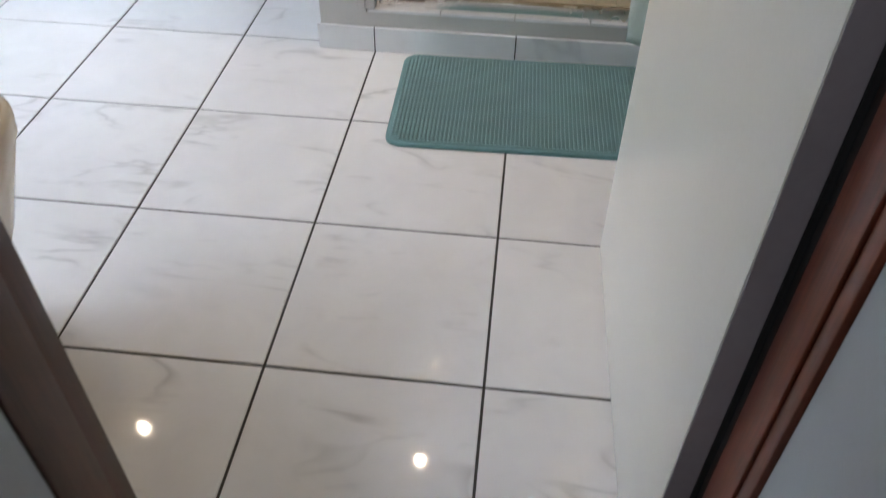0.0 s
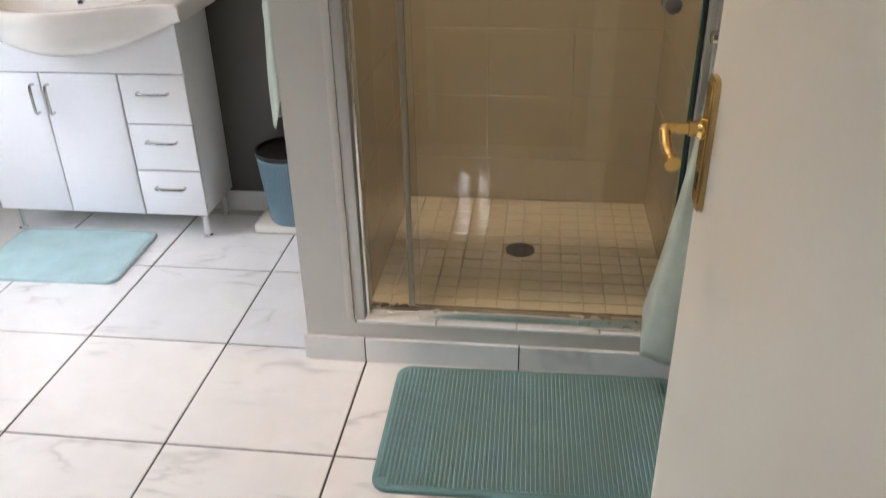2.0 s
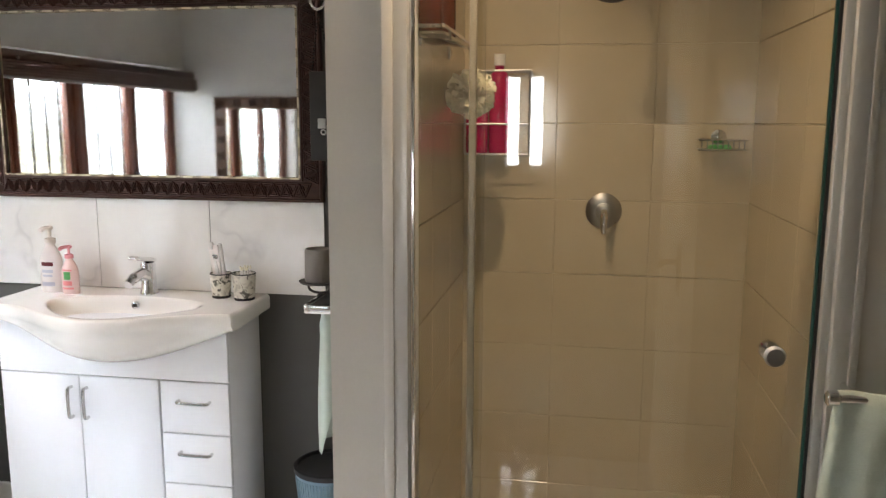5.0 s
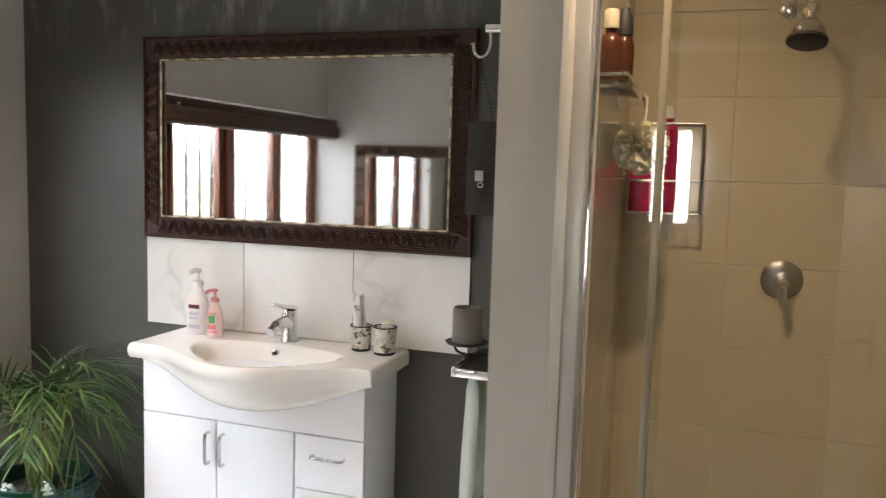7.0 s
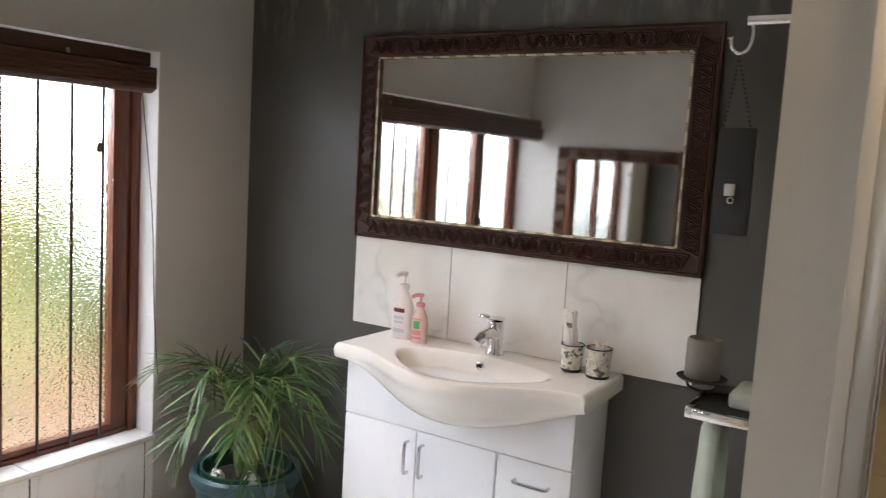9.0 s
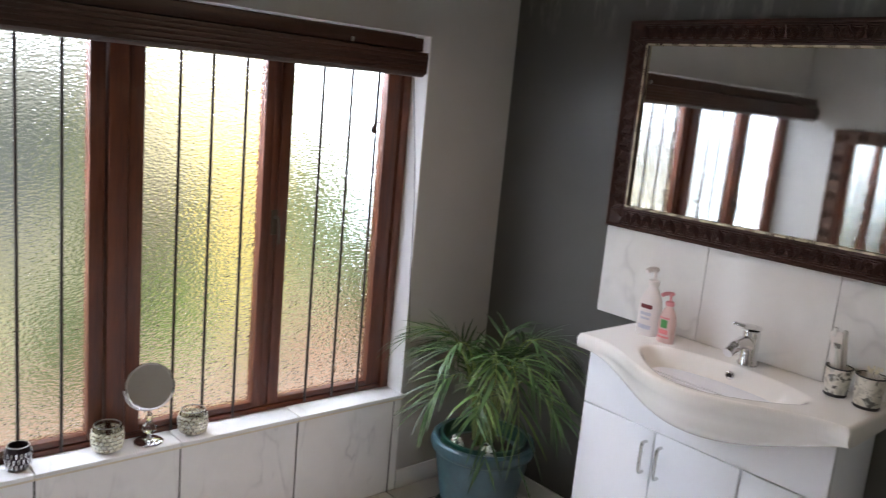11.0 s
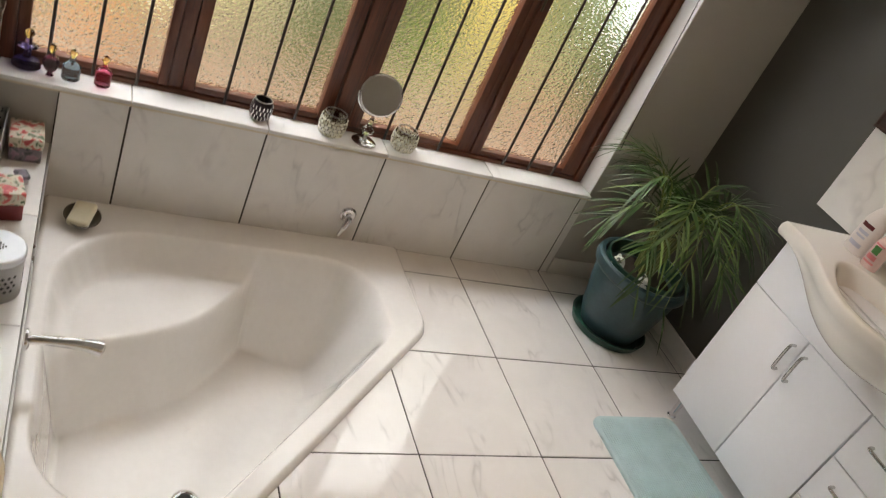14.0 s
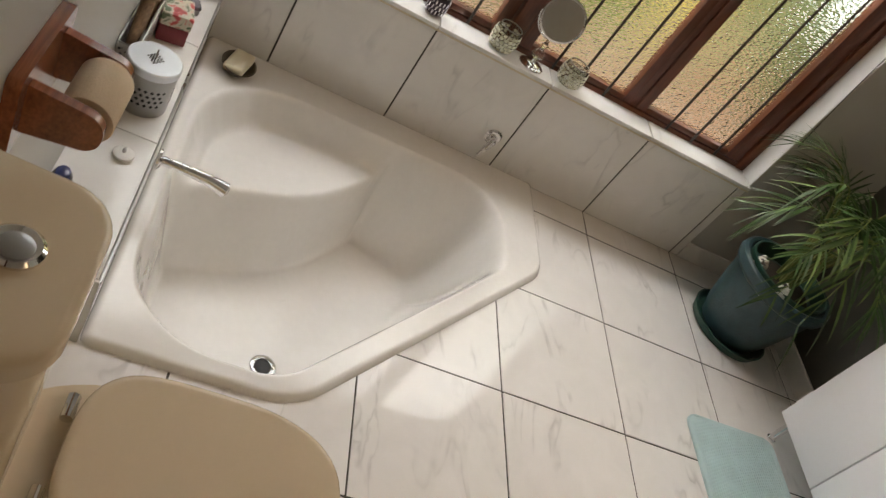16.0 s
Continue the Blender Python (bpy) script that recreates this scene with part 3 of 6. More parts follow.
setting("hall_window_bars", boxes([(HALL_WIN_X - 0.040, HALL_WIN_X + 0.040, -1.47, -1.43, hz0, hz1), *[(a, b, -1.46, -1.44, HALL_WIN_Z + q - 0.006, HALL_WIN_Z + q + 0.006) for a, b in ((hw0, HALL_WIN_X - 0.040), (HALL_WIN_X + 0.040, hw1)) for q in (-0.1, 0.1)]]), WINDOW_WOOD, "wooden mullion and cross bars of the hall window")
setting("wall_window", boxes([(XW - 0.2, XW, HALL, YF, -0.05, WZ0), (XW - 0.2, XW, HALL, YF, WZ1, CEIL), (XW - 0.2, XW, WY1, YF, WZ0, WZ1), (XW - 0.2, XW, HALL, WY0 + 0.04, WZ0, WZ1)]), WALL_PAINT, "light grey painted wall round the wide window")
setting("window_reveal", boxes([(XW - 0.19, XW + 0.002, WY1 - 0.006, WY1 - 0.001, WZ0, WZ1)]), CEIL_PAINT, "white painted reveal beside the window")

# door frame
def door_frame():
    f = tagged(new("door_1"), "dark mahogany door frame round the open doorway", "", "", "structure")
    f.location = (DX0, HALL, 0)
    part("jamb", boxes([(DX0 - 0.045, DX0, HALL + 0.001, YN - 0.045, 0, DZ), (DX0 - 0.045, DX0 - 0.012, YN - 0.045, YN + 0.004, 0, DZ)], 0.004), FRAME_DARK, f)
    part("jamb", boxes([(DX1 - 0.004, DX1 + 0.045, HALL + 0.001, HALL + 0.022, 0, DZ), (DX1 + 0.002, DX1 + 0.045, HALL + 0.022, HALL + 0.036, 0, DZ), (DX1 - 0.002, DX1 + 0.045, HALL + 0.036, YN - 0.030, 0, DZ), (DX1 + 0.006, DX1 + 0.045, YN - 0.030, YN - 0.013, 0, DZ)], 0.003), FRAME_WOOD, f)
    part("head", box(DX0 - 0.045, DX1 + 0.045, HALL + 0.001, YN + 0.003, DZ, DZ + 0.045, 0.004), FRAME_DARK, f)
    # two black strips added as the shade in the door's hinge gap
    part("seal", box(0.6405, 0.690, 1.0874, 1.0904, 0.005, DZ - 0.005), RUBBER_AND_SHADE, f, "added black strip standing in for shade behind the hinge edge")
    part("seal", box(DX1 + 0.001, DX1 + 0.0055, YN - 0.0295, YN - 0.0135, 0.005, DZ - 0.005), RUBBER_AND_SHADE, f, "added black strip standing in for shade in the hinge rebate")


door_frame()


def door_leaf():
    d = thing("bathroom_door", (0.627, 1.094, 0), "cream painted flush door standing open into the bathroom", "door")
    leaf = part("leaf", box(0.606, 0.648, 1.094, 1.922, 0.008, 2.04, 0.002), DOOR_PAINT, d)
    part("hinge_edge", box(0.608, 0.647, 1.0915, 1.0935, 0.01, 2.038), DOOR_EDGE, d, "mauve primed hinge-side edge")
    for s, xf in ((-1, 0.606), (1, 0.648)):
        plate = rounded([(1.868, 0.952), (1.910, 0.952), (1.910, 1.130), (1.868, 1.130)], [0.012] * 4, 3)
        p = part("handle_plate", prism(plate, xf, xf + s * 0.006, axis="x"), BRASS_DARK, d, "tarnished brass back plate")
        part("plate_rim", prism(rounded([(1.875, 0.962), (1.903, 0.962), (1.903, 1.120), (1.875, 1.120)], [0.008] * 4, 3), xf + s * 0.006, xf + s * 0.009, axis="x"), BRASS, p)
        part("keyhole", boxes([(xf + s * 0.009, xf + s * 0.010, 1.885, 1.892, 0.980, 1.003)]), DARK_HOLE, p)
        part("handle", tube(bend([(xf + s * 0.008, 1.889, 1.062), (xf + s * 0.046, 1.889, 1.062), (xf + s * 0.056, 1.885, 1.060), (xf + s * 0.058, 1.866, 1.052), (xf + s * 0.056, 1.840, 1.042), (xf + s * 0.054, 1.822, 1.040)]), [0.0075] * 7 + [0.009] * 6 + [0.007] * 8 + [0.006] * 4 + [0.010] * 6, 12), BRASS, d, "polished brass lever handle")
        part("rose", lathe([(0.014, 0), (0.015, 0.006), (0.010, 0.010), (0.010, 0.02)], (xf + s * 0.008, 1.889, 1.062), 16, "x") if s > 0 else lathe([(0.014, 0), (0.015, -0.006), (0.010, -0.010), (0.010, -0.02)], (xf - 0.008, 1.889, 1.062), 16, "x"), BRASS, d)

    d.rotation_euler = (0, 0, radians(0.9))


door_leaf()


# window
def window():
    w = tagged(new("window_1"), "wide meranti casement window with hammered obscure glass", "", "", "structure")
    w.location = (XW - 0.1, WY0, WZ0)
    xg = XW - 0.125
    part("outer_frame", boxes([(xg - 0.04, xg + 0.035, WY1 - 0.045, WY1 - 0.006, WZ0, WZ1), (xg - 0.04, xg + 0.035, WY0 + 0.04, WY0 + 0.08, WZ0, WZ1)], 0.004), WINDOW_WOOD, w)
    part("outer_frame", boxes([(xg - 0.04, xg + 0.030, WY0 + 0.08, WY1 - 0.045, WZ0, WZ0 + 0.035), (xg - 0.04, xg + 0.035, WY0 + 0.08, WY1 - 0.045, WZ1 - 0.04, WZ1)], 0.004), WINDOW_WOOD_H, w)
    part("centre_mullion", boxes([(xg - 0.04, xg + 0.038, 2.165, 2.225, WZ0 + 0.035, WZ1 - 0.04)], 0.004), WINDOW_WOOD, w)
    lights = [(1.14, 1.592, 1.175, 1.560), (1.638, 2.160, 1.678, 2.112), (2.230, 2.728, 2.278, 2.692), (2.756, 3.272, 2.800, 3.205)]
    part("mullion", box(xg - 0.035, xg + 0.020, 1.593, 1.637, WZ0 + 0.035, WZ1 - 0.04, 0.004), WINDOW_WOOD, w)
    part("mullion", box(xg - 0.035, xg + 0.020, 2.729, 2.755, WZ0 + 0.035, WZ1 - 0.04, 0.004), WINDOW_WOOD, w)
    for a, b, ga, gb in lights:
        c = part("casement", boxes([(xg - 0.022, xg + 0.026, a, ga, 0.447, 1.815), (xg - 0.022, xg + 0.026, gb, b, 0.447, 1.815)], 0.005), WINDOW_WOOD, w)
        part("rail", boxes([(xg - 0.022, xg + 0.025, ga, gb, 0.447, 0.470), (xg - 0.022, xg + 0.025, ga, gb, 1.78, 1.815)], 0.004), WINDOW_WOOD_H, c)
        pane = part("pane", box(xg - 0.004, xg + 0.002, ga - 0.004, gb + 0.004, 0.466, 1.785), HAMMERED, c, "hammered obscure glass pane")
        pane.visible_shadow = False
    for yh in (2.745, 1.615):
        h = part("casement_handle", boxes([(xg + 0.022, xg + 0.030, yh - 0.012, yh + 0.012, 1.10, 1.19)], 0.003), HANDLE_BRONZE, w, "dark bronze casement handle")
        part("lever", tube(bend([(xg + 0.03, yh, 1.165), (xg + 0.055, yh, 1.165), (xg + 0.058, yh + 0.004, 1.13), (xg + 0.05, yh + 0.010, 1.07)]), 0.005, 8), HANDLE_BRONZE, h)
    return w


window()


def security_bars():
    for y in (1.235, 1.365, 1.496, 1.781, 1.907, 2.030, 2.381, 2.490, 2.609, 2.908, 3.030, 3.150):
        b = single("security_bar", tube([(XW - 0.083, y, 0.436), (XW - 0.083, y, 1.0), (XW - 0.083, y, 1.83)], 0.0055, 8), BAR_PAINT, "thin dark brown steel burglar bar upright before the glass", "security bar", "burglar bars across the window")


security_bars()


def blind():
    b = thing("roman_blind", (-2.45, 2.15, 1.84), "dark brown wooden slat blind rolled up above the window", "blind")
    y0, y1 = 1.02, 3.236
    part("head_rail", box(-2.487, -2.415, y0, y1 - 0.012, 1.795, 1.842, 0.004), BLIND_WOOD, b)
    roll = bmesh.new()
    prof = rounded([(-2.487, 1.708), (-2.400, 1.700), (-2.396, 1.792), (-2.487, 1.794)], [0.02, 0.035, 0.012, 0.004], 5)
    low, top = [roll.verts.new((u, y0, v)) for u, v in prof], [roll.verts.new((u, y1, v)) for u, v in prof]
    roll.faces.new(low), roll.faces.new(top)
    for k in range(len(prof)):
        roll.faces.new((low[k], low[(k + 1) % len(prof)], top[(k + 1) % len(prof)], top[k]))
    part("rolled_slats", roll, BLIND_WOOD, b)
    for z in (1.716, 1.7315, 1.747, 1.7625, 1.778):
        part("slat", box(-2.398, -2.3948, y0 + 0.002, y1 - 0.002, z, z + 0.0135, 0.0015), BLIND_WOOD, b)
    part("cord", tube(bend([(-2.40, 3.02, 1.71), (-2.402, 3.02, 1.62), (-2.404, 3.02, 1.52)]), 0.0013, 6), BLACK, b)
    part("cord_pull", lathe([(0.002, 0), (0.012, 0.004), (0.010, 0.018), (0.003, 0.034)], (-2.404, 3.02, 1.49), 12), CARVED, b, "small wooden acorn cord pull")
    part("cord_anchor", box(-2.404, -2.395, 2.895, 2.907, 1.797, 1.812, 0.002), STEEL_DARK, b)
    part("cord", tube(bend([(-2.478, 3.236, 1.72), (-2.476, 3.285, 1.3), (-2.47, 3.300, 0.9), (-2.476, 3.325, 0.66)]), 0.0018, 6), BLACK, b)


blind()
setting("window_sill", box(-2.60, XW + 0.012, WY0 + 0.045, WY1 + 0.004, 0.405, 0.4125), GROUT_PALE, "bedding under the window sill tiles")

# sunken corner bath
def inside_distance(px, py, poly):
    p = np.array(poly)
    q = np.roll(p, -1, 0)
    d = q - p
    rel = np.stack([px, py], -1)[..., None, :] - p
    t = np.clip((rel * d).sum(-1) / np.maximum((d * d).sum(-1), 1e-12), 0, 1)
    dist = np.sqrt(((rel - t[..., None] * d) ** 2).sum(-1)).min(-1)
    cross = (d[:, 0] * rel[..., 1] - d[:, 1] * rel[..., 0]) * (1 if area2(poly) > 0 else -1)
    return np.where((cross > -1e-9).all(-1), dist, -dist)


def bath():
    b = thing("corner_bath", (-1.9, 1.9, 0), "ivory acrylic corner bath sunk into the tiled floor, empty", "bathtub")
    c = np.array((-1.85, 1.80))
    ring = np.array([p for p in BATH_OUT])
    nxt = np.roll(ring, -1, 0)
    seglen = np.hypot(*(nxt - ring).T)
    along = np.r_[0, np.cumsum(seglen)]
    s = np.linspace(0, along[-1], 300, endpoint=False)
    k = np.clip(np.searchsorted(along, s, "right") - 1, 0, len(ring) - 1)
    edge = ring[k] + (nxt[k] - ring[k]) * ((s - along[k]) / np.maximum(seglen[k], 1e-9))[:, None]
    frac = np.r_[np.linspace(0.0, 0.5, 40)[1:], np.linspace(0.5, 0.985, 84)[1:], 0.993, 1.0]
    pts = c + frac[:, None, None] * (edge - c)
    x, y = pts[..., 0], pts[..., 1]
    d = inside_distance(x, y, BATH_IN)
    out = inside_distance(x, y, BATH_OUT)
    back = smooth01((y - 1.95) / 0.3) * smooth01((-1.75 - x) / 0.25)
    wide = 0.105 + 0.075 * back
    floor_z = -0.395 + 0.015 * np.clip(np.hypot(x + 1.56, y - 1.74), 0, 1)
    z = 0.022 + (floor_z - 0.022) * eased(d / (wide + 0.03 * back), 0.2, 0.36 + 0.4 * back)
    # the moulded corner seat, with a wavy front edge and a rolled lip
    bend_y, bend_x = [1.30, 1.37, 1.456, 1.533, 1.62, 1.69, 1.78, 1.873, 1.954, 2.05], [-1.76, -1.853, -1.918, -1.955, -1.980, -2.010, -2.075, -2.165, -2.26, -2.40]
    brink = np.polyval(np.polyfit(np.array(bend_y) - 1.6, bend_x, 5), np.clip(y, 1.28, 2.06) - 1.6) - 1.5 * np.clip(y - 2.06, 0, 1)
    seat_z = -0.098 + 0.010 * smooth01((-2.05 - x) / 0.2)
    seat = 0.022 + (seat_z - 0.022) * eased(d / 0.09, 0.25, 0.6)
    seat = seat + (floor_z - seat) * eased((x - brink + 0.008) / 0.11, 0.30, 0.36)
    z = np.maximum(z, seat)
    z = np.where(d < 0.0, 0.022, z)
    z = np.where(out < 0.02, np.minimum(z, 0.022 - 0.02 * (1 - np.clip(out / 0.02, 0, 1)) ** 2.2), z)
    bm = bmesh.new()
    mid = bm.verts.new((*c, -0.395))
    rows = [[bm.verts.new((x[i, j], y[i, j], z[i, j])) for j in range(len(s))] for i in range(len(frac))]
    rows.append([bm.verts.new((x[-1, j], y[-1, j], -0.002)) for j in range(len(s))])
    n = len(s)
    for j in range(n):
        bm.faces.new((mid, rows[0][j], rows[0][(j + 1) % n]))
    for a, r in zip(rows, rows[1:]):
        for j in range(n):
            bm.faces.new((a[j], a[(j + 1) % n], r[(j + 1) % n], r[j]))
    part("shell", bm, BATH_ACRYLIC, b, "", 180)
    dr = part("drain", lathe([(0.042, -0.014), (0.042, 0.002), (0.039, 0.004), (0.028, 0.003), (0.026, -0.004)], (-1.57, 1.782, -0.392), 28), CHROME, b, "chrome bath waste with black plug hole")
    part("drain_hole", lathe([(0.0258, -0.004), (0.0258, -0.0012), (0.0, -0.0012)], (-1.57, 1.782, -0.3905), 24), BLACK, dr)


bath()


def bath_fittings():
    o = thing("bath_mixer_handle", (XW + 0.008, 2.32, 0.13), "small chrome lever tap on the tiled wall above the bath", "tap")
    part("rose", lathe([(0.032, 0.0), (0.033, 0.005), (0.026, 0.012), (0.0, 0.014)], (XW + 0.008, 2.32, 0.135), 24, "x"), CHROME, o)
    part("lever", tube(bend([(XW + 0.018, 2.32, 0.135), (XW + 0.04, 2.318, 0.128), (XW + 0.05, 2.305, 0.095), (XW + 0.052, 2.295, 0.062)]), [0.014] * 7 + [0.012] * 6 + [0.008] * 6, 12), CHROME, o)
    sp = thing("bath_spout", (-1.66, 1.277, 0.09), "chrome bath spout fixed to the tiled ledge", "tap")
    part("rose", lathe([(0.028, 0.0), (0.028, 0.006), (0.018, 0.012)], (-1.655, 1.286, 0.155), 24, "y"), CHROME, sp)
    part("pipe", tube(bend([(-1.655, 1.29, 0.155), (-1.654, 1.35, 0.157), (-1.652, 1.42, 0.154), (-1.650, 1.470, 0.144)], 8), [0.0125 + 0.0095 * (k / 24) ** 2 for k in range(24)] + [0.012], 14), CHROME, sp)


bath_fittings()

# tiled ledge behind the bath
setting("ledge", box(XW, -1.19, YN, 1.270, -0.05, 0.203), GROUT, "low tiled ledge between the bath and the door wall")
setting("ledge_trim", tube([(XW + 0.004, 1.277, 0.209), (-1.9, 1.277, 0.209), (-1.186, 1.277, 0.209)], 0.0045, 8), ALU, "thin metal tile trim along the ledge edge")

# shower
SX0, SX1, SY0 = -0.12, 0.80, 2.79
setting("shower_wall_left", box(-0.273, SX0 - 0.006, SY0, YF, -0.05, CEIL), NIB_PAINT, "pale grey gloss-painted side wall of the shower")
setting("shower_wall_right", box(SX1 + 0.006, XR, SY0, YF, -0.05, CEIL), NIB_PAINT, "pale grey gloss-painted wall beside the shower")
setting("shower_step", box(SX0 - 0.006, SX1 + 0.006, SY0, SY0 + 0.105, -0.05, 0.130), NIB_PAINT, "grey painted shower threshold")
setting("shower_floor", box(SX0 - 0.006, SX1 + 0.006, SY0 + 0.105, YF, -0.05, 0.086), GROUT_PALE, "grouted shower floor bed")
setting("shower_back_lining", boxes([(SX0 - 0.006, SX1 + 0.006, YF - 0.006, YF - 0.0005, 0.08, CEIL), (SX0 - 0.0055, SX0, SY0 + 0.105, YF - 0.006, 0.08, CEIL), (SX1, SX1 + 0.0055, SY0 + 0.105, YF - 0.006, 0.08, CEIL)]), GROUT_PALE, "pale grout behind the shower tiles")


def shower_screen():
    s = thing("shower_screen", (0.34, 2.84, 0.14), "framed glass shower screen with a hinged door, closed", "shower screen")
    z0, z1 = 0.142, 2.02
    part("left_post", box(-0.126, -0.096, 2.786, 2.812, z0, z1, 0.002), POST_SATIN, s, "polished aluminium wall channel")
    part("left_channel", box(-0.1255, -0.086, 2.8125, 2.860, z0, z1, 0.002), POST_SATIN, s)
    part("left_cover_strip", box(-0.150, -0.1265, 2.7815, 2.7895, z0, z1, 0.002), NIB_PAINT, s, "grey painted cover strip")
    part("left_bead", box(-0.094, -0.084, 2.800, 2.811, z0, z1, 0.002), CHROME, s)
    part("right_post", box(0.7705, 0.8055, 2.784, 2.850, z0, z1, 0.002), POST_SATIN, s, "polished aluminium wall channel")
    part("right_channel", box(0.7525, 0.770, 2.800, 2.850, z0, z1, 0.002), POST_SATIN, s)
    part("right_cover_strip", box(0.806, 0.822, 2.7815, 2.7895, z0, z1, 0.002), POST_SATIN, s)
    part("sill_track", boxes([(-0.096, 0.77, 2.815, 2.860, 0.1435, 0.163), (0.06, 0.77, 2.798, 2.8145, 0.1435, 0.180)], 0.003), TRACK, s, "polished metal bottom track")
    part("top_rail", box(-0.096, 0.77, 2.805, 2.860, 1.99, 2.02, 0.003), ALU, s)
    g = part("fixed_pane", box(-0.088, 0.062, 2.836, 2.842, 0.164, 1.988), CLEAR_GLASS, s, "clear glass side pane")
    g.visible_shadow = False
    d = part("door_pane", box(0.046, 0.738, 2.818, 2.824, 0.182, 1.975), CLEAR_GLASS, s, "clear glass shower door")
    d.visible_shadow = False
    part("door_edge", box(0.7385, 0.7445, 2.8165, 2.8255, 0.182, 1.975), GREEN_EDGE, s, "green glass edge of the shower door")
    part("door_seal", box(0.7455, 0.7515, 2.815, 2.830, 0.182, 1.975), RUBBER_AND_SHADE, s)
    part("pane_strip", boxes([(0.030, 0.0455, 2.8165, 2.8255, 0.182, 1.975)], 0.003), GREY_EDGE, s, "translucent grey sealing strip")
    k = part("knob", lathe([(0.010, 0.0), (0.010, -0.012), (0.020, -0.016), (0.022, -0.026), (0.018, -0.032), (0.0, -0.033)], (0.668, 2.8175, 1.035), 24, "y"), STEEL_DARK, s, "round dull chrome door knob")
    part("knob_back", lathe([(0.010, 0.0), (0.010, 0.010), (0.020, 0.014), (0.022, 0.024), (0.0, 0.03)], (0.668, 2.8245, 1.035), 24, "y"), CHROME, k)


shower_screen()


def shower_fittings():
    h = thing("wall_shower", (0.31, YF - 0.01, 1.99), "chrome shower head on a short wall arm", "shower head")
    part("arm", tube(bend([(0.318, YF - 0.012, 2.00), (0.315, 3.62, 2.03), (0.330, 3.48, 2.00), (0.338, 3.41, 1.935)]), 0.011, 12), CHROME, h)
    part("flange", lathe([(0.032, 0.0), (0.030, -0.008), (0.014, -0.014)], (0.318, YF - 0.0095, 2.00), 24, "y"), CHROME, h)
    head = lathe([(0.011, 0.098), (0.019, 0.092), (0.021, 0.080), (0.019, 0.068), (0.013, 0.064), (0.013, 0.058), (0.022, 0.052), (0.036, 0.036), (0.043, 0.018), (0.045, 0.004)], (0, 0, 0), 28)
    bmesh.ops.transform(head, matrix=pose(0.330, 3.385, 1.845, -18, 6, 0), verts=head.verts)
    hd = part("head", head, CHROME, h)
    face = lathe([(0.047, 0.006), (0.047, -0.002), (0.040, -0.004), (0.0, -0.004)], (0, 0, 0), 28)
    bmesh.ops.transform(face, matrix=pose(0.330, 3.385, 1.845, -18, 6, 0), verts=face.verts)
    part("spray_face", face, BLACK, hd, "black rubber spray face")
    m = thing("shower_mixer", (0.345, YF - 0.01, 1.22), "round chrome shower mixer with a lever on the tiled wall", "shower mixer")
    part("plate", lathe([(0.057, 0.0), (0.058, -0.006), (0.052, -0.012), (0.027, -0.016), (0.027, -0.045), (0.021, -0.050), (0.0, -0.050)], (0.345, YF - 0.0095, 1.222), 36, "y"), STEEL_DARK, m)
    part("lever", tube(bend([(0.345, 3.715, 1.222), (0.345, 3.695, 1.205), (0.345, 3.690, 1.180), (0.345, 3.694, 1.158)]), [0.013] * 7 + [0.011] * 6 + [0.009] * 6, 12), CHROME, m)
    w = thing("shower_drain", (0.333, 3.345, 0.093), "round dull steel drain grate in the mosaic floor", "drain")
    part("ring", lathe([(0.050, 0.0), (0.050, 0.004), (0.044, 0.005), (0.043, 0.002)], (0.333, 3.345, 0.093), 28), GRATE, w)
    part("grate", lathe([(0.043, 0.001), (0.043, 0.003), (0.0, 0.003)], (0.333, 3.345, 0.093), 28), GRATE, w)
    for k in range(6):
        a = k * math.pi / 3
        part("slot", boxes([(0.333 + 0.024 * math.cos(a) - 0.008, 0.333 + 0.024 * math.cos(a) + 0.008, 3.345 + 0.024 * math.sin(a) - 0.003, 3.345 + 0.024 * math.sin(a) + 0.003, 0.0962, 0.0972)]), BLACK, w)
    r = thing("soap_rack", (0.69, YF - 0.05, 1.43), "chrome wire soap basket on the shower wall with green soap", "soap rack")
    part("mount", lathe([(0.024, 0.0), (0.024, -0.012), (0.012, -0.018)], (0.69, YF - 0.0095, 1.462), 20, "y"), CHROME, r)
    for z in (1.455, 1.425):
        part("rim", tube([(0.62, 3.755, z), (0.76, 3.755, z), (0.76, 3.665, z), (0.62, 3.665, z)], 0.003, 6, True), CHROME, r)
    for k in range(9):
        xk = 0.628 + 0.0155 * k
        part("wire", tube([(xk, 3.665, 1.455), (xk, 3.666, 1.424), (xk, 3.71, 1.420), (xk, 3.754, 1.424)], 0.0018, 5), CHROME, r)
    single("soap_bar", box(0.655, 0.72, 3.685, 3.735, 1.4225, 1.440, 0.008, 3), GREEN_LABEL, "small worn green soap bar in the wire basket", "soap")


shower_fittings()


def bottle(name, x, y, z, prof, body, cap, label, cat="bottle", cap_prof=None, squash=(1, 1), group=""):
    b = thing(name, (x, y, z), label, cat, group)
    part("body", lathe(prof, (x, y, z), 28, squash=squash), body, b)
    top = prof[-1][1]
    if cap_prof:
        part("cap", lathe(cap_prof, (x, y, z + top), 20), cap, b)
    return b


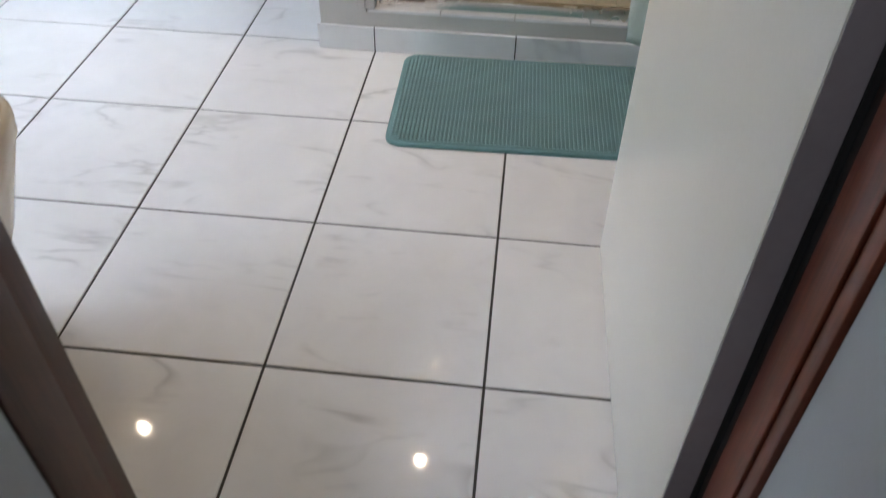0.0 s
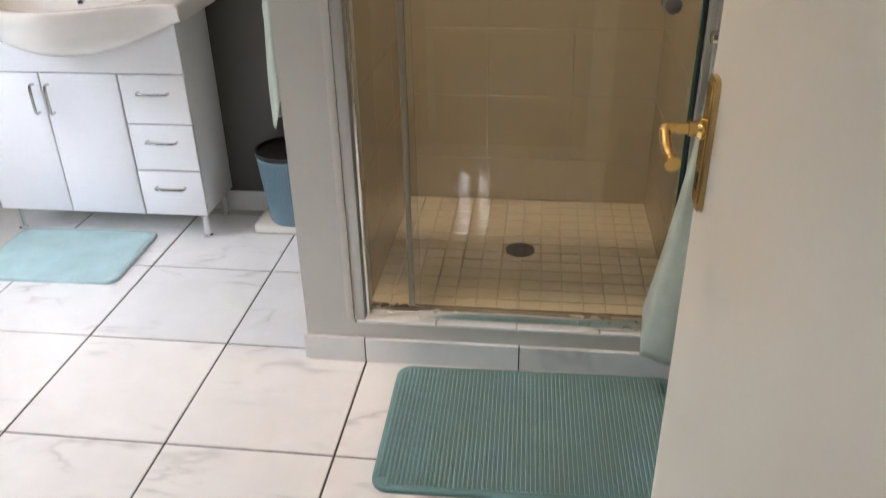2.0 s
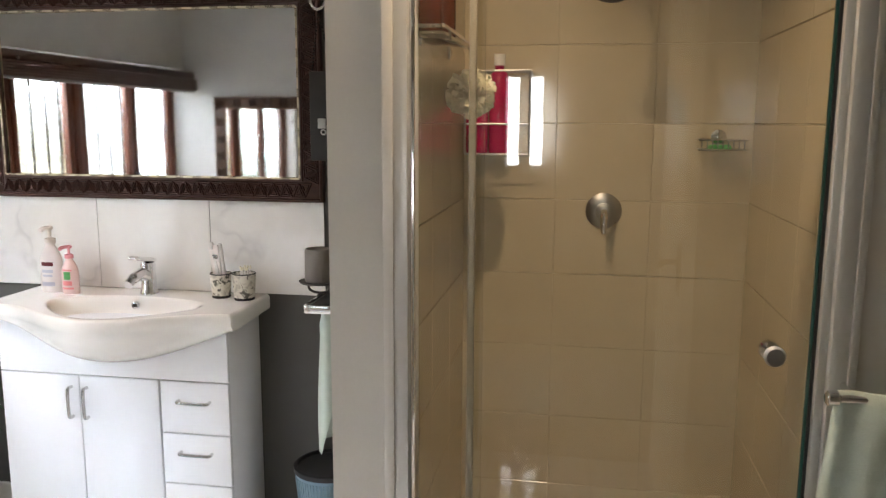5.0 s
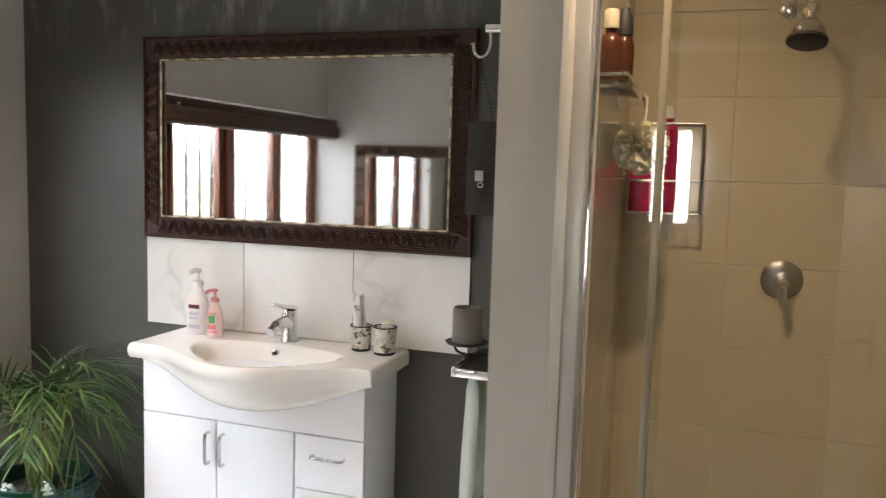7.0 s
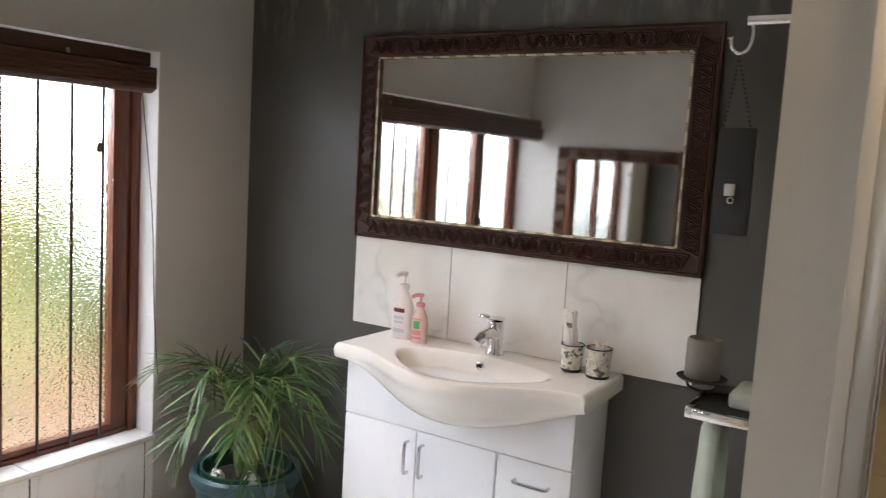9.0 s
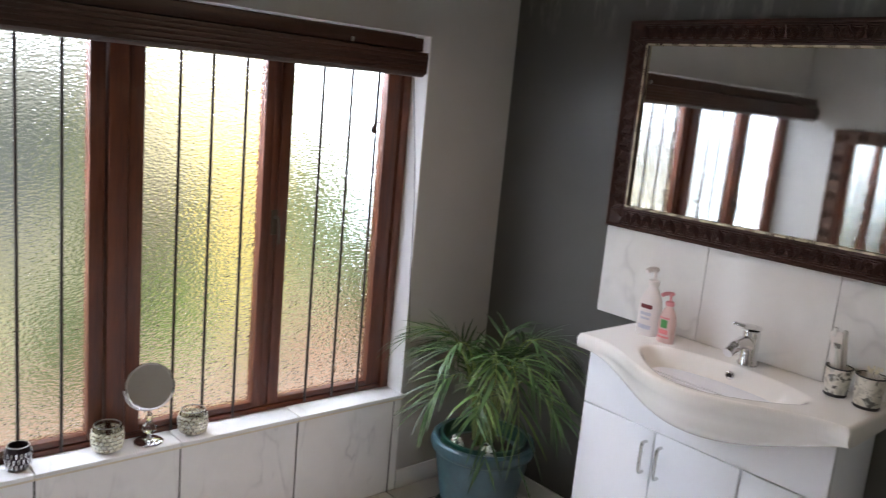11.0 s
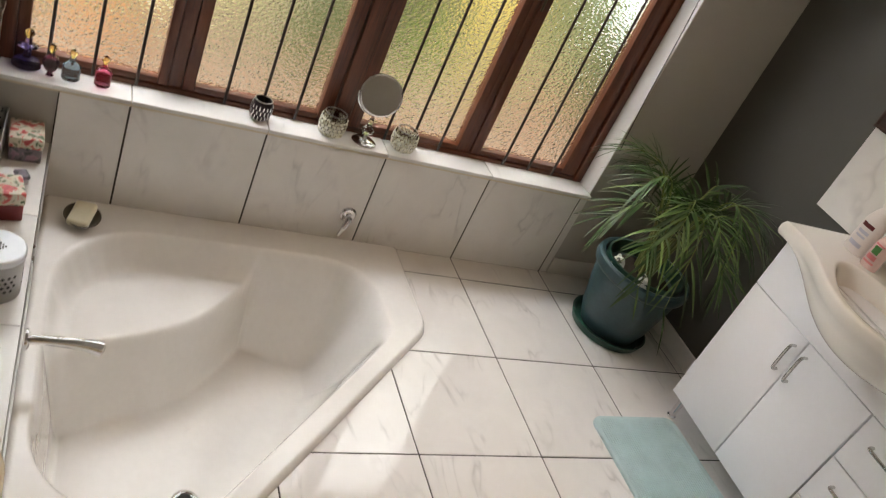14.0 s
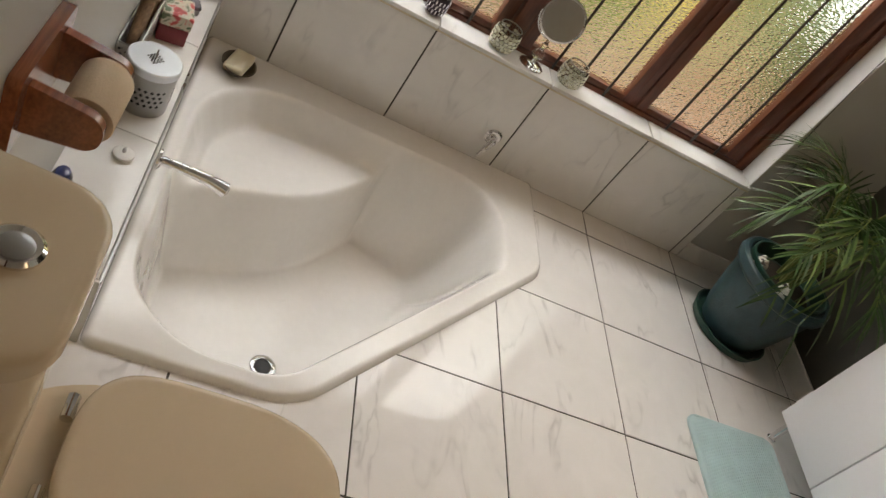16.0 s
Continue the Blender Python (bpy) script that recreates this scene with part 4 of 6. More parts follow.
def shower_caddy():
    c = thing("shower_shelf", (-0.08, 3.2, 1.697), "glass and chrome rail shelf on the shower wall", "shower shelf")
    part("shelf", box(-0.119, -0.040, 2.92, 3.44, 1.697, 1.705, 0.002), CLEAR_GLASS, c, "clear glass shelf")
    part("gallery", tube(bend([(-0.112, 2.922, 1.716), (-0.052, 2.922, 1.716), (-0.041, 2.94, 1.716), (-0.041, 3.20, 1.716), (-0.041, 3.42, 1.716), (-0.052, 3.438, 1.716), (-0.112, 3.438, 1.716)], 4), 0.005, 8), CHROME, c)
    for yk in (3.00, 3.41):
        part("bracket", box(-0.1195, -0.104, yk - 0.012, yk + 0.012, 1.68, 1.73, 0.002), CHROME, c)
        part("post", tube([(-0.041, yk, 1.692), (-0.041, yk, 1.70), (-0.041, yk, 1.716)], 0.004, 8), CHROME, c)
    bottle("shampoo_bottle", -0.086, 3.00, 1.705, [(0.026, 0), (0.029, 0.01), (0.029, 0.075), (0.024, 0.095), (0.012, 0.105), (0.012, 0.115)], AMBER, CLOUDY, "clear bottle half full of brown liquid with a cloudy cap", "bottle", [(0.016, 0), (0.016, 0.035), (0.012, 0.04), (0, 0.04)])
    bottle("shampoo_bottle", -0.076, 3.16, 1.705, [(0.022, 0), (0.024, 0.008), (0.024, 0.10), (0.020, 0.12), (0.013, 0.128)], AMBER, BLACK, "dark brown bottle with a white band and black cap", "bottle", [(0.020, 0), (0.020, 0.025), (0.015, 0.045), (0.010, 0.06), (0, 0.06)])
    k = thing("shower_caddy", (-0.01, 3.70, 1.40), "rectangular steel wire caddy hanging in the shower corner", "shower caddy")
    for z in (1.405, 1.50, 1.665):
        part("hoop", tube([(-0.10, 3.752, z), (0.105, 3.752, z), (0.105, 3.665, z), (-0.10, 3.665, z)], 0.0035, 6, True), STEEL_DARK, k)
    for xk in (-0.10, 0.105):
        for yk in (3.665, 3.752):
            part("upright", tube([(xk, yk, 1.405), (xk, yk, 1.54), (xk, yk, 1.665)], 0.0035, 6), STEEL_DARK, k)
    for q in range(7):
        part("wire", tube([(-0.10 + 0.034 * q, 3.665, 1.405), (-0.10 + 0.034 * q, 3.71, 1.405), (-0.10 + 0.034 * q, 3.752, 1.405)], 0.002, 5), STEEL_DARK, k)
    bottle("wash_bottle", -0.066, 3.708, 1.408, [(0.034, 0), (0.036, 0.01), (0.036, 0.14), (0.028, 0.165), (0.014, 0.175)], MAGENTA, BLACK, "magenta shower gel bottle in the wire caddy", "bottle", [(0.016, 0), (0.016, 0.03), (0, 0.03)])
    bottle("wash_bottle", 0.004, 3.708, 1.408, [(0.030, 0), (0.032, 0.01), (0.032, 0.22), (0.026, 0.25), (0.014, 0.262), (0.014, 0.275)], MAGENTA, WHITE_GLAZE, "tall red bottle with a cream cap in the caddy", "bottle", [(0.018, 0), (0.018, 0.035), (0, 0.036)])
    rng = random.Random(5)
    puff = bmesh.new()
    for q in range(620):
        v = Vector((rng.gauss(0, 1), rng.gauss(0, 1), rng.gauss(0, 1))).normalized()
        a = v.orthogonal().normalized()
        a.rotate(Matrix.Rotation(rng.uniform(0, 6.28), 3, v))
        r = rng.uniform(0.044, 0.072)
        o = Vector((-0.045, 3.40, 1.585))
        w = v.cross(a)
        loop = [o + v * 0.028 - a * 0.006, o + v * r - a * 0.010 + w * 0.006, o + v * (r + 0.005) + w * 0.002, o + v * r + a * 0.010 - w * 0.006, o + v * 0.028 + a * 0.006]
        vs = [puff.verts.new(p) for p in loop]
        puff.faces.new(vs)
    bmesh.ops.solidify(puff, geom=puff.faces, thickness=0.0012)
    u = thing("bath_puff", (-0.045, 3.40, 1.585), "cream mesh bath puff hanging from the shower shelf", "bath sponge")
    tagged(part("ruffles", puff, LOOFAH, u, "", 60), kind="stuff")
    part("string", tube([(-0.042, 3.40, 1.63), (-0.036, 3.40, 1.68), (-0.035, 3.40, 1.716), (-0.042, 3.40, 1.7225)], 0.002, 6), LOOFAH, u)


shower_caddy()


# ---- vanity ----
def vanity():
    VX0, VX1, VY = -1.698, -0.858, 3.494
    v = thing("vanity_cabinet", ((VX0 + VX1) / 2, 3.63, 0), "white laminate vanity cabinet with two doors and three drawers", "bathroom cabinet")
    part("body", boxes([(VX0 + 0.002, VX1 - 0.002, VY + 0.019, YF - 0.004, 0.102, 0.840)], 0.002), WHITE_LAMINATE, v)
    part("fascia", box(VX0, VX1, VY, VY + 0.017, 0.650, 0.838, 0.002), WHITE_LAMINATE, v)

    def pull(p, a, b):
        a, b = Vector(a), Vector(b)
        o = Vector((0, -0.024, 0))
        part("handle", tube(bend([a, a + o * 0.75, a * 0.88 + b * 0.12 + o, (a + b) / 2 + o * 1.05, a * 0.12 + b * 0.88 + o, b + o * 0.75, b], 4), 0.0055, 8), HANDLE_STEEL, p, "brushed metal bow handle")

    d = part("door", box(VX0, -1.4035, VY, VY + 0.017, 0.102, 0.646, 0.002), WHITE_LAMINATE, v)
    pull(d, (-1.430, VY, 0.500), (-1.430, VY, 0.605))
    d = part("door", box(-1.3985, -1.1085, VY, VY + 0.017, 0.102, 0.646, 0.002), WHITE_LAMINATE, v)
    pull(d, (-1.372, VY, 0.500), (-1.372, VY, 0.605))
    for z0, z1 in ((0.466, 0.646), (0.286, 0.462), (0.102, 0.282)):
        d = part("drawer_front", box(-1.1015, VX1, VY, VY + 0.017, z0, z1, 0.002), WHITE_LAMINATE, v)
        zm = (z0 + z1) / 2 + 0.025
        pull(d, (-1.035, VY, zm), (-0.925, VY, zm))
    for lx, ly in ((VX0 + 0.04, VY + 0.035), (VX1 - 0.025, VY + 0.035), (VX0 + 0.04, YF - 0.05), (VX1 - 0.025, YF - 0.05)):
        part("leg", lathe([(0.018, 0), (0.018, 0.006), (0.013, 0.010), (0.013, 0.094), (0.018, 0.101)], (lx, ly, 0.0005), 16), CHROME, v, "short chrome leg")

    b = thing("wash_basin", (-1.28, 3.6, 0.84), "white ceramic basin top with a bowed front on the vanity", "washbasin")
    X0, X1, ZT = -1.725, -0.818, 0.895
    xc = -1.245
    bm = bmesh.new()
    cols = []
    for i in range(121):
        x = X0 + (X1 - X0) * i / 120
        e = abs(x - xc) / 0.385
        bow = math.cos(math.pi / 2 * e) ** 1.6 if e < 1 else 0.0
        sag = math.cos(math.pi / 2 * abs(x - xc) / 0.44) ** 1.15 if abs(x - xc) < 0.44 else 0.0
        end = min(1.0, (x - X0) / 0.012, (X1 - x) / 0.012)
        drop = 0.010 * (1 - math.sqrt(max(0.0, 1 - (1 - end) ** 2)))
        yf = 3.448 - 0.155 * bow
        pts = [(YF - 0.001, 0.845), (YF - 0.001, ZT - drop)]
        for k in range(1, 57):
            y = YF - 0.001 + (yf + 0.008 - YF + 0.001) * k / 56
            front = yf + 0.030
            mid_y, half_y = (front + 3.652) / 2, (3.652 - front) / 2
            q = ((abs(x - xc) / 0.282) ** 2.3 + (abs(y - mid_y) / half_y) ** 2.3) ** (1 / 2.3)
            pts.append((y, ZT - drop - 0.112 * float(eased((1.0 - q) / 0.62, 0.14, 0.7))))
        pts += [(yf + 0.003, ZT - 0.0025 - drop), (yf, ZT - 0.009 - drop), (yf - 0.001, 0.868), (yf + 0.003, 0.852), (yf + 0.012, 0.842)]
        for k in range(1, 11):
            s = k / 10
            pts.append((yf + 0.012 + (3.492 - yf - 0.012) * (1 - math.cos(s * math.pi / 2)), 0.842 - 0.124 * sag * math.sin(s * math.pi / 2) ** 0.9 - 0.003 * s))
        cols.append([bm.verts.new((x, y, z)) for y, z in pts])
    for a, c in zip(cols, cols[1:]):
        for k in range(len(a) - 1):
            bm.faces.new((a[k], a[k + 1], c[k + 1], c[k]))
    bm.faces.new(cols[0]), bm.faces.new(cols[-1])
    part("basin", bm, CERAMIC, b, "", 50)
    o = part("overflow", lathe([(0.014, 0.010), (0.015, -0.004), (0.010, -0.007), (0.009, -0.002)], (-1.255, 3.630, 0.866), 20, "y"), CHROME, b, "chrome overflow ring")
    part("overflow_hole", lathe([(0.0092, -0.001), (0.009, -0.002), (0.0, -0.003)], (-1.255, 3.629, 0.866), 16, "y"), BLACK, o)
    t = thing("basin_tap", (-1.242, 3.70, ZT), "chrome single-lever mixer tap on the basin", "tap")
    part("base", lathe([(0.024, 0), (0.024, 0.006), (0.021, 0.010), (0.020, 0.07), (0.021, 0.082), (0.018, 0.088), (0.0, 0.089)], (-1.242, 3.70, ZT + 0.0005), 24), CHROME, t)
    part("spout", tube(bend([(-1.242, 3.695, ZT + 0.050), (-1.243, 3.665, ZT + 0.062), (-1.244, 3.625, ZT + 0.056), (-1.245, 3.600, ZT + 0.044)]), [0.017] * 7 + [0.015] * 6 + [0.0125] * 6, 14), CHROME, t)
    lev = box(-0.017, 0.017, -0.075, 0.020, 0.0, 0.012, 0.005, 2)
    bmesh.ops.transform(lev, matrix=pose(-1.242, 3.70, ZT + 0.090, -12), verts=lev.verts)
    part("lever", lev, CHROME, t)
    t.scale = (1.28, 1.28, 1.28)


vanity()


def dispenser(x, y, h, w, body, pump, label, bands):
    z = 0.8955
    b = thing("pump_bottle", (x, y, z), label, "pump bottle", "soap bottles on the basin")
    part("body", lathe([(w * 0.92, 0), (w, 0.006), (w, h * 0.40), (w * 0.92, h * 0.52), (w * 0.62, h * 0.64), (w * 0.40, h * 0.70), (w * 0.40, h * 0.73)], (x, y, z), 28, squash=(1.0, 0.65)), body, b)
    part("collar", lathe([(w * 0.46, 0), (w * 0.46, h * 0.07), (w * 0.2, h * 0.09)], (x, y, z + h * 0.73), 20), pump, b)
    part("pump_stem", tube([(x, y, z + h * 0.80), (x, y, z + h * 0.88), (x, y, z + h * 0.94)], w * 0.13, 8), pump, b)
    part("nozzle", tube(bend([(x + 0.008, y, z + h * 0.955), (x, y, z + h * 0.965), (x - 0.010, y - 0.020, z + h * 0.96), (x - 0.014, y - 0.032, z + h * 0.93)], 4), w * 0.20, 8), pump, b)
    for z0, z1, k, m in bands:
        bm = bmesh.new()
        vs = []
        for j in range(9):
            a = -math.pi / 2 + k * (j / 4 - 1)
            vs.append([bm.verts.new((x + (w + 0.0008) * math.cos(a), y + (w + 0.0008) * 0.66 * math.sin(a), z + q)) for q in (z0 * h, z1 * h)])
        for p, q in zip(vs, vs[1:]):
            bm.faces.new((p[0], q[0], q[1], p[1]))
        bmesh.ops.solidify(bm, geom=bm.faces, thickness=0.0006)
        part("label", bm, m, b)


dispenser(-1.602, 3.672, 0.240, 0.043, LOTION, LOTION, "white lotion pump bottle with a dark red label", [(0.40, 0.46, 0.55, RED_LABEL), (0.30, 0.345, 0.5, PALE_LABEL), (0.24, 0.27, 0.45, PALE_LABEL), (0.10, 0.16, 0.6, PALE_LABEL)])
dispenser(-1.515, 3.650, 0.175, 0.032, PALE_PINK, PINK, "pink liquid soap pump bottle with a green and red label", [(0.30, 0.46, 0.40, GREEN_LABEL), (0.10, 0.14, 0.7, CORAL_LABEL), (0.18, 0.27, 0.55, CORAL_LABEL), (0.48, 0.51, 0.6, CORAL_LABEL)])


def tumbler(x, y, h, r, label, brushes):
    z = 0.8955
    t = thing("tumbler", (x, y, z), label, "tumbler", "tumblers on the basin")
    part("cup", lathe([(r * 0.80, 0), (r * 0.84, 0.004), (r, h), (r * 0.90, h), (r * 0.74, 0.008), (0, 0.008)], (x, y, z), 28), LEAF_PRINT, t)
    part("rim", tube([(x + r * 0.97 * math.cos(k * math.pi / 12), y + r * 0.97 * math.sin(k * math.pi / 12), z + h) for k in range(24)], 0.0022, 6, True), BLACK, t)
    part("foot_band", lathe([(r * 0.83, 0.0005), (r * 0.87, 0.003), (r * 0.87, 0.008), (r * 0.84, 0.010)], (x, y, z), 28), BLACK, t)
    return t


tumbler(-0.962, 3.690, 0.085, 0.037, "white leaf-printed tumbler holding toothbrushes", 2)
tumbler(-0.868, 3.672, 0.092, 0.041, "white leaf-printed tumbler full of cotton buds", 0)
for k, (a, b, c) in enumerate([((-0.965, 3.685, 0.905), (-0.995, 3.70, 1.085), WHITE_GLAZE), ((-0.955, 3.700, 0.905), (-0.980, 3.735, 1.075), LOTION)]):
    tb = thing("toothbrush", a, "white toothbrush leaning in the printed tumbler", "toothbrush", "toothbrushes")
    part("handle", tube(bend([a, Vector(a).lerp(Vector(b), 0.5) + Vector((0.004, 0, 0)), b]), [0.0075] * 7 + [0.006] * 6, 8), c, tb)
    part("bristles", box(b[0] - 0.006, b[0] + 0.006, b[1] - 0.012, b[1], b[2] - 0.022, b[2] + 0.004, 0.002), WHITE_GLAZE, tb)
tp = thing("toothpaste_tube", (-0.975, 3.70, 0.905), "pale flat toothpaste tube standing in the tumbler", "toothpaste")
tpb = prism(rounded([(-0.985, 0.930), (-0.958, 0.930), (-0.972, 1.080), (-1.006, 1.076)], [0.004] * 4, 2), 3.692, 3.704, axis="y")
part("tube", tpb, LOTION, tp)
part("print_band", prism([(-0.9855, 1.030), (-0.9705, 1.031), (-0.971, 1.046), (-0.991, 1.045)], 3.690, 3.6918, axis="y"), STEEL_DARK, tp)
rng = random.Random(3)
for k in range(9):
    a = Vector((-0.868 + rng.uniform(-0.02, 0.02), 3.672 + rng.uniform(-0.02, 0.02), 0.93))
    b = a + Vector((rng.uniform(-0.012, 0.012), rng.uniform(-0.012, 0.012), 0.075))
    cb = thing("cotton_bud", a, "white cotton bud standing in the printed tumbler", "cotton bud", "cotton buds")
    part("stick", tube([a, (a + b) / 2, b], 0.0016, 6), LOTION, cb)
    part("tip", lathe([(0.001, -0.007), (0.0035, -0.003), (0.0035, 0.003), (0.001, 0.007)], b, 8), LOOFAH, cb)


# ---- framed mirrors ----
def framed_mirror(x0, x1, z0, z1, w, wall, facing, label, timber, slip):
    """A mirror on a wall y = wall; facing -1 looks to -y."""
    m = thing("framed_mirror", ((x0 + x1) / 2, wall, z0), label, "mirror")
    f0, f1 = wall + facing * 0.0015, wall + facing * 0.030
    lip = wall + facing * 0.022
    part("glass", box(x0 + w - 0.006, x1 - w + 0.006, wall + facing * 0.010, wall + facing * 0.014, z0 + w - 0.006, z1 - w + 0.006), MIRROR, m, "silvered mirror glass")
    sides = [((x0, z0), (x1, z0), (x1 - w, z0 + w), (x0 + w, z0 + w)), ((x1, z0), (x1, z1), (x1 - w, z1 - w), (x1 - w, z0 + w)),
             ((x1, z1), (x0, z1), (x0 + w, z1 - w), (x1 - w, z1 - w)), ((x0, z1), (x0, z0), (x0 + w, z0 + w), (x0 + w, z1 - w))]
    for a, b, c, d in sides:
        bar = bmesh.new()
        rows = []
        for s, y in ((0.0, f0), (0.0, f1 - facing * 0.004), (0.03, f1 - facing * 0.002), (0.10, f1 - facing * 0.001), (0.15, lip), (0.84, lip), (0.88, f1 - facing * 0.004), (0.94, f1 - facing * 0.005), (1.0, lip - facing * 0.004), (1.0, f0)):
            p, q = Vector(a).lerp(Vector(d), s), Vector(b).lerp(Vector(c), s)
            rows.append((bar.verts.new((p.x, y, p.y)), bar.verts.new((q.x, y, q.y))))
        for r, t in zip(rows, rows[1:]):
            bar.faces.new((r[0], r[1], t[1], t[0]))
        bar.faces.new([r[0] for r in rows]), bar.faces.new([r[1] for r in rows])
        rail = part("frame_rail", bar, timber, m)
        av, dv, bv = Vector(a), Vector(d), Vector(b)
        along, inward = (bv - av).normalized(), None
        nrm = Vector((-along.y, along.x))
        inward = nrm if nrm.dot(dv - av) > 0 else -nrm
        length = (bv - av).length
        carve = bmesh.new()

        def stroke(p, q, half=0.0022, rise=0.005):
            p, q = Vector(p), Vector(q)
            t = (q - p).normalized()
            n2 = Vector((-t.y, t.x)) * half
            pts = [p + n2, q + n2, q - n2, p - n2]
            low = [carve.verts.new((v.x, lip - facing * 0.001, v.y)) for v in pts]
            ridge = [carve.verts.new((v.x, lip + facing * rise, v.y)) for v in (p, q)]
            carve.faces.new((low[0], low[1], ridge[1], ridge[0])), carve.faces.new((low[2], low[3], ridge[0], ridge[1]))
            carve.faces.new((low[1], low[2], ridge[1])), carve.faces.new((low[3], low[0], ridge[0]))

        def at(s, h):
            v = av + along * s + inward * (w * h)
            return (v.x, v.y)

        if slip:
            n = int((length - 1.5 * w) / 0.046)
            step = (length - 1.5 * w) / n
            for k in range(n):
                s0 = 0.75 * w + k * step
                for flip in (0, 1):
                    lo, hi = (0.19, 0.81) if not flip else (0.81, 0.19)
                    tri = [Vector((s0 + flip * step / 2, lo)), Vector((s0 + step / 2 + flip * step / 2, hi)), Vector((s0 + step + flip * step / 2, lo))]
                    mid = (tri[0] + tri[1] + tri[2]) / 3
                    for sc in (0.92, 0.50):
                        t3 = [mid + (p - mid) * sc for p in tri]
                        for p, q in zip(t3, t3[1:] + t3[:1]):
                            stroke(at(*p), at(*q), 0.0030, 0.0042)
        else:
            n = int(length / 0.105)
            for k in range(n):
                mid = (k + 0.5) * length / n
                for r in (0.34, 0.22, 0.10):
                    ring = [(mid + w * r * math.cos(q), 0.5 + r * math.sin(q)) for q in [math.pi / 5 * i for i in range(10)]]
                    for p, q in zip(ring, ring[1:] + ring[:1]):
                        stroke(at(*p), at(*q), 0.003, 0.008)
        tagged(part("carving", carve, timber, rail, "carved triangle pattern" if slip else "carved concentric circles", 0), kind="stuff")
        if slip:
            inner = length - 2 * w
            for name, cuts, rise, stuff, tint in (("gilt_slip", [(0.0, inner)], 0.0002, GILT, "worn pale gilt inner edge"), ("slip_notch", [(g + 0.006 * q, g + 0.006 * q + 0.0030) for g in np.arange(0.012, inner - 0.03, 0.066) for q in range(5)], 0.0012, timber, "groups of dark notches")):
                strip = bmesh.new()
                for c0, c1 in cuts:
                    p, q = Vector(at(w + c0, 0.945)), Vector(at(w + c1, 1.02))
                    box(min(p.x, q.x), max(p.x, q.x), f1 - facing * 0.006, f1 - facing * 0.0035 + facing * rise, min(p.y, q.y), max(p.y, q.y), bm=strip)
                tagged(part(name, strip, stuff, rail, tint, 0), kind="stuff")
    return m


framed_mirror(-1.900, -0.604, 1.229, 1.968, 0.083, YF, -1, "large landscape mirror in a carved dark wooden frame", CARVED, True)
framed_mirror(-2.262, -1.36, 0.74, 1.672, 0.082, YN, 1, "mirror in a brown wooden frame carved with circles", CARVED_BROWN, False)


# ---- beside the vanity ----
def hanging_board():
    y = 3.30
    b = thing("hanging_slate", (-0.445, y, 1.396), "narrow black board hanging on beaded strings from a chrome hook", "wall decoration")
    part("board", box(-0.486, -0.402, y - 0.006, y + 0.006, 1.396, 1.643, 0.003), BLACK, b)
    for xk in (-0.478, -0.420):
        beads = bmesh.new()
        for k in range(16):
            c = Vector((xk, y, 1.648)).lerp(Vector((-0.458, y, 1.803)), k / 15)
            bmesh.ops.create_icosphere(beads, subdivisions=1, radius=0.0036, matrix=Matrix.Translation(c))
        tagged(part("bead_string", beads, BLACK, b), kind="stuff")
    part("clip", box(-0.462, -0.438, y - 0.0105, y - 0.006, 1.486, 1.514, 0.002), ALU, b, "small white metal clip")
    part("clip_ring", tube([(-0.446 + 0.007 * math.cos(k * 0.785), y - 0.009, 1.476 + 0.007 * math.sin(k * 0.785)) for k in range(8)], 0.002, 6, True), ALU, b)


hanging_board()


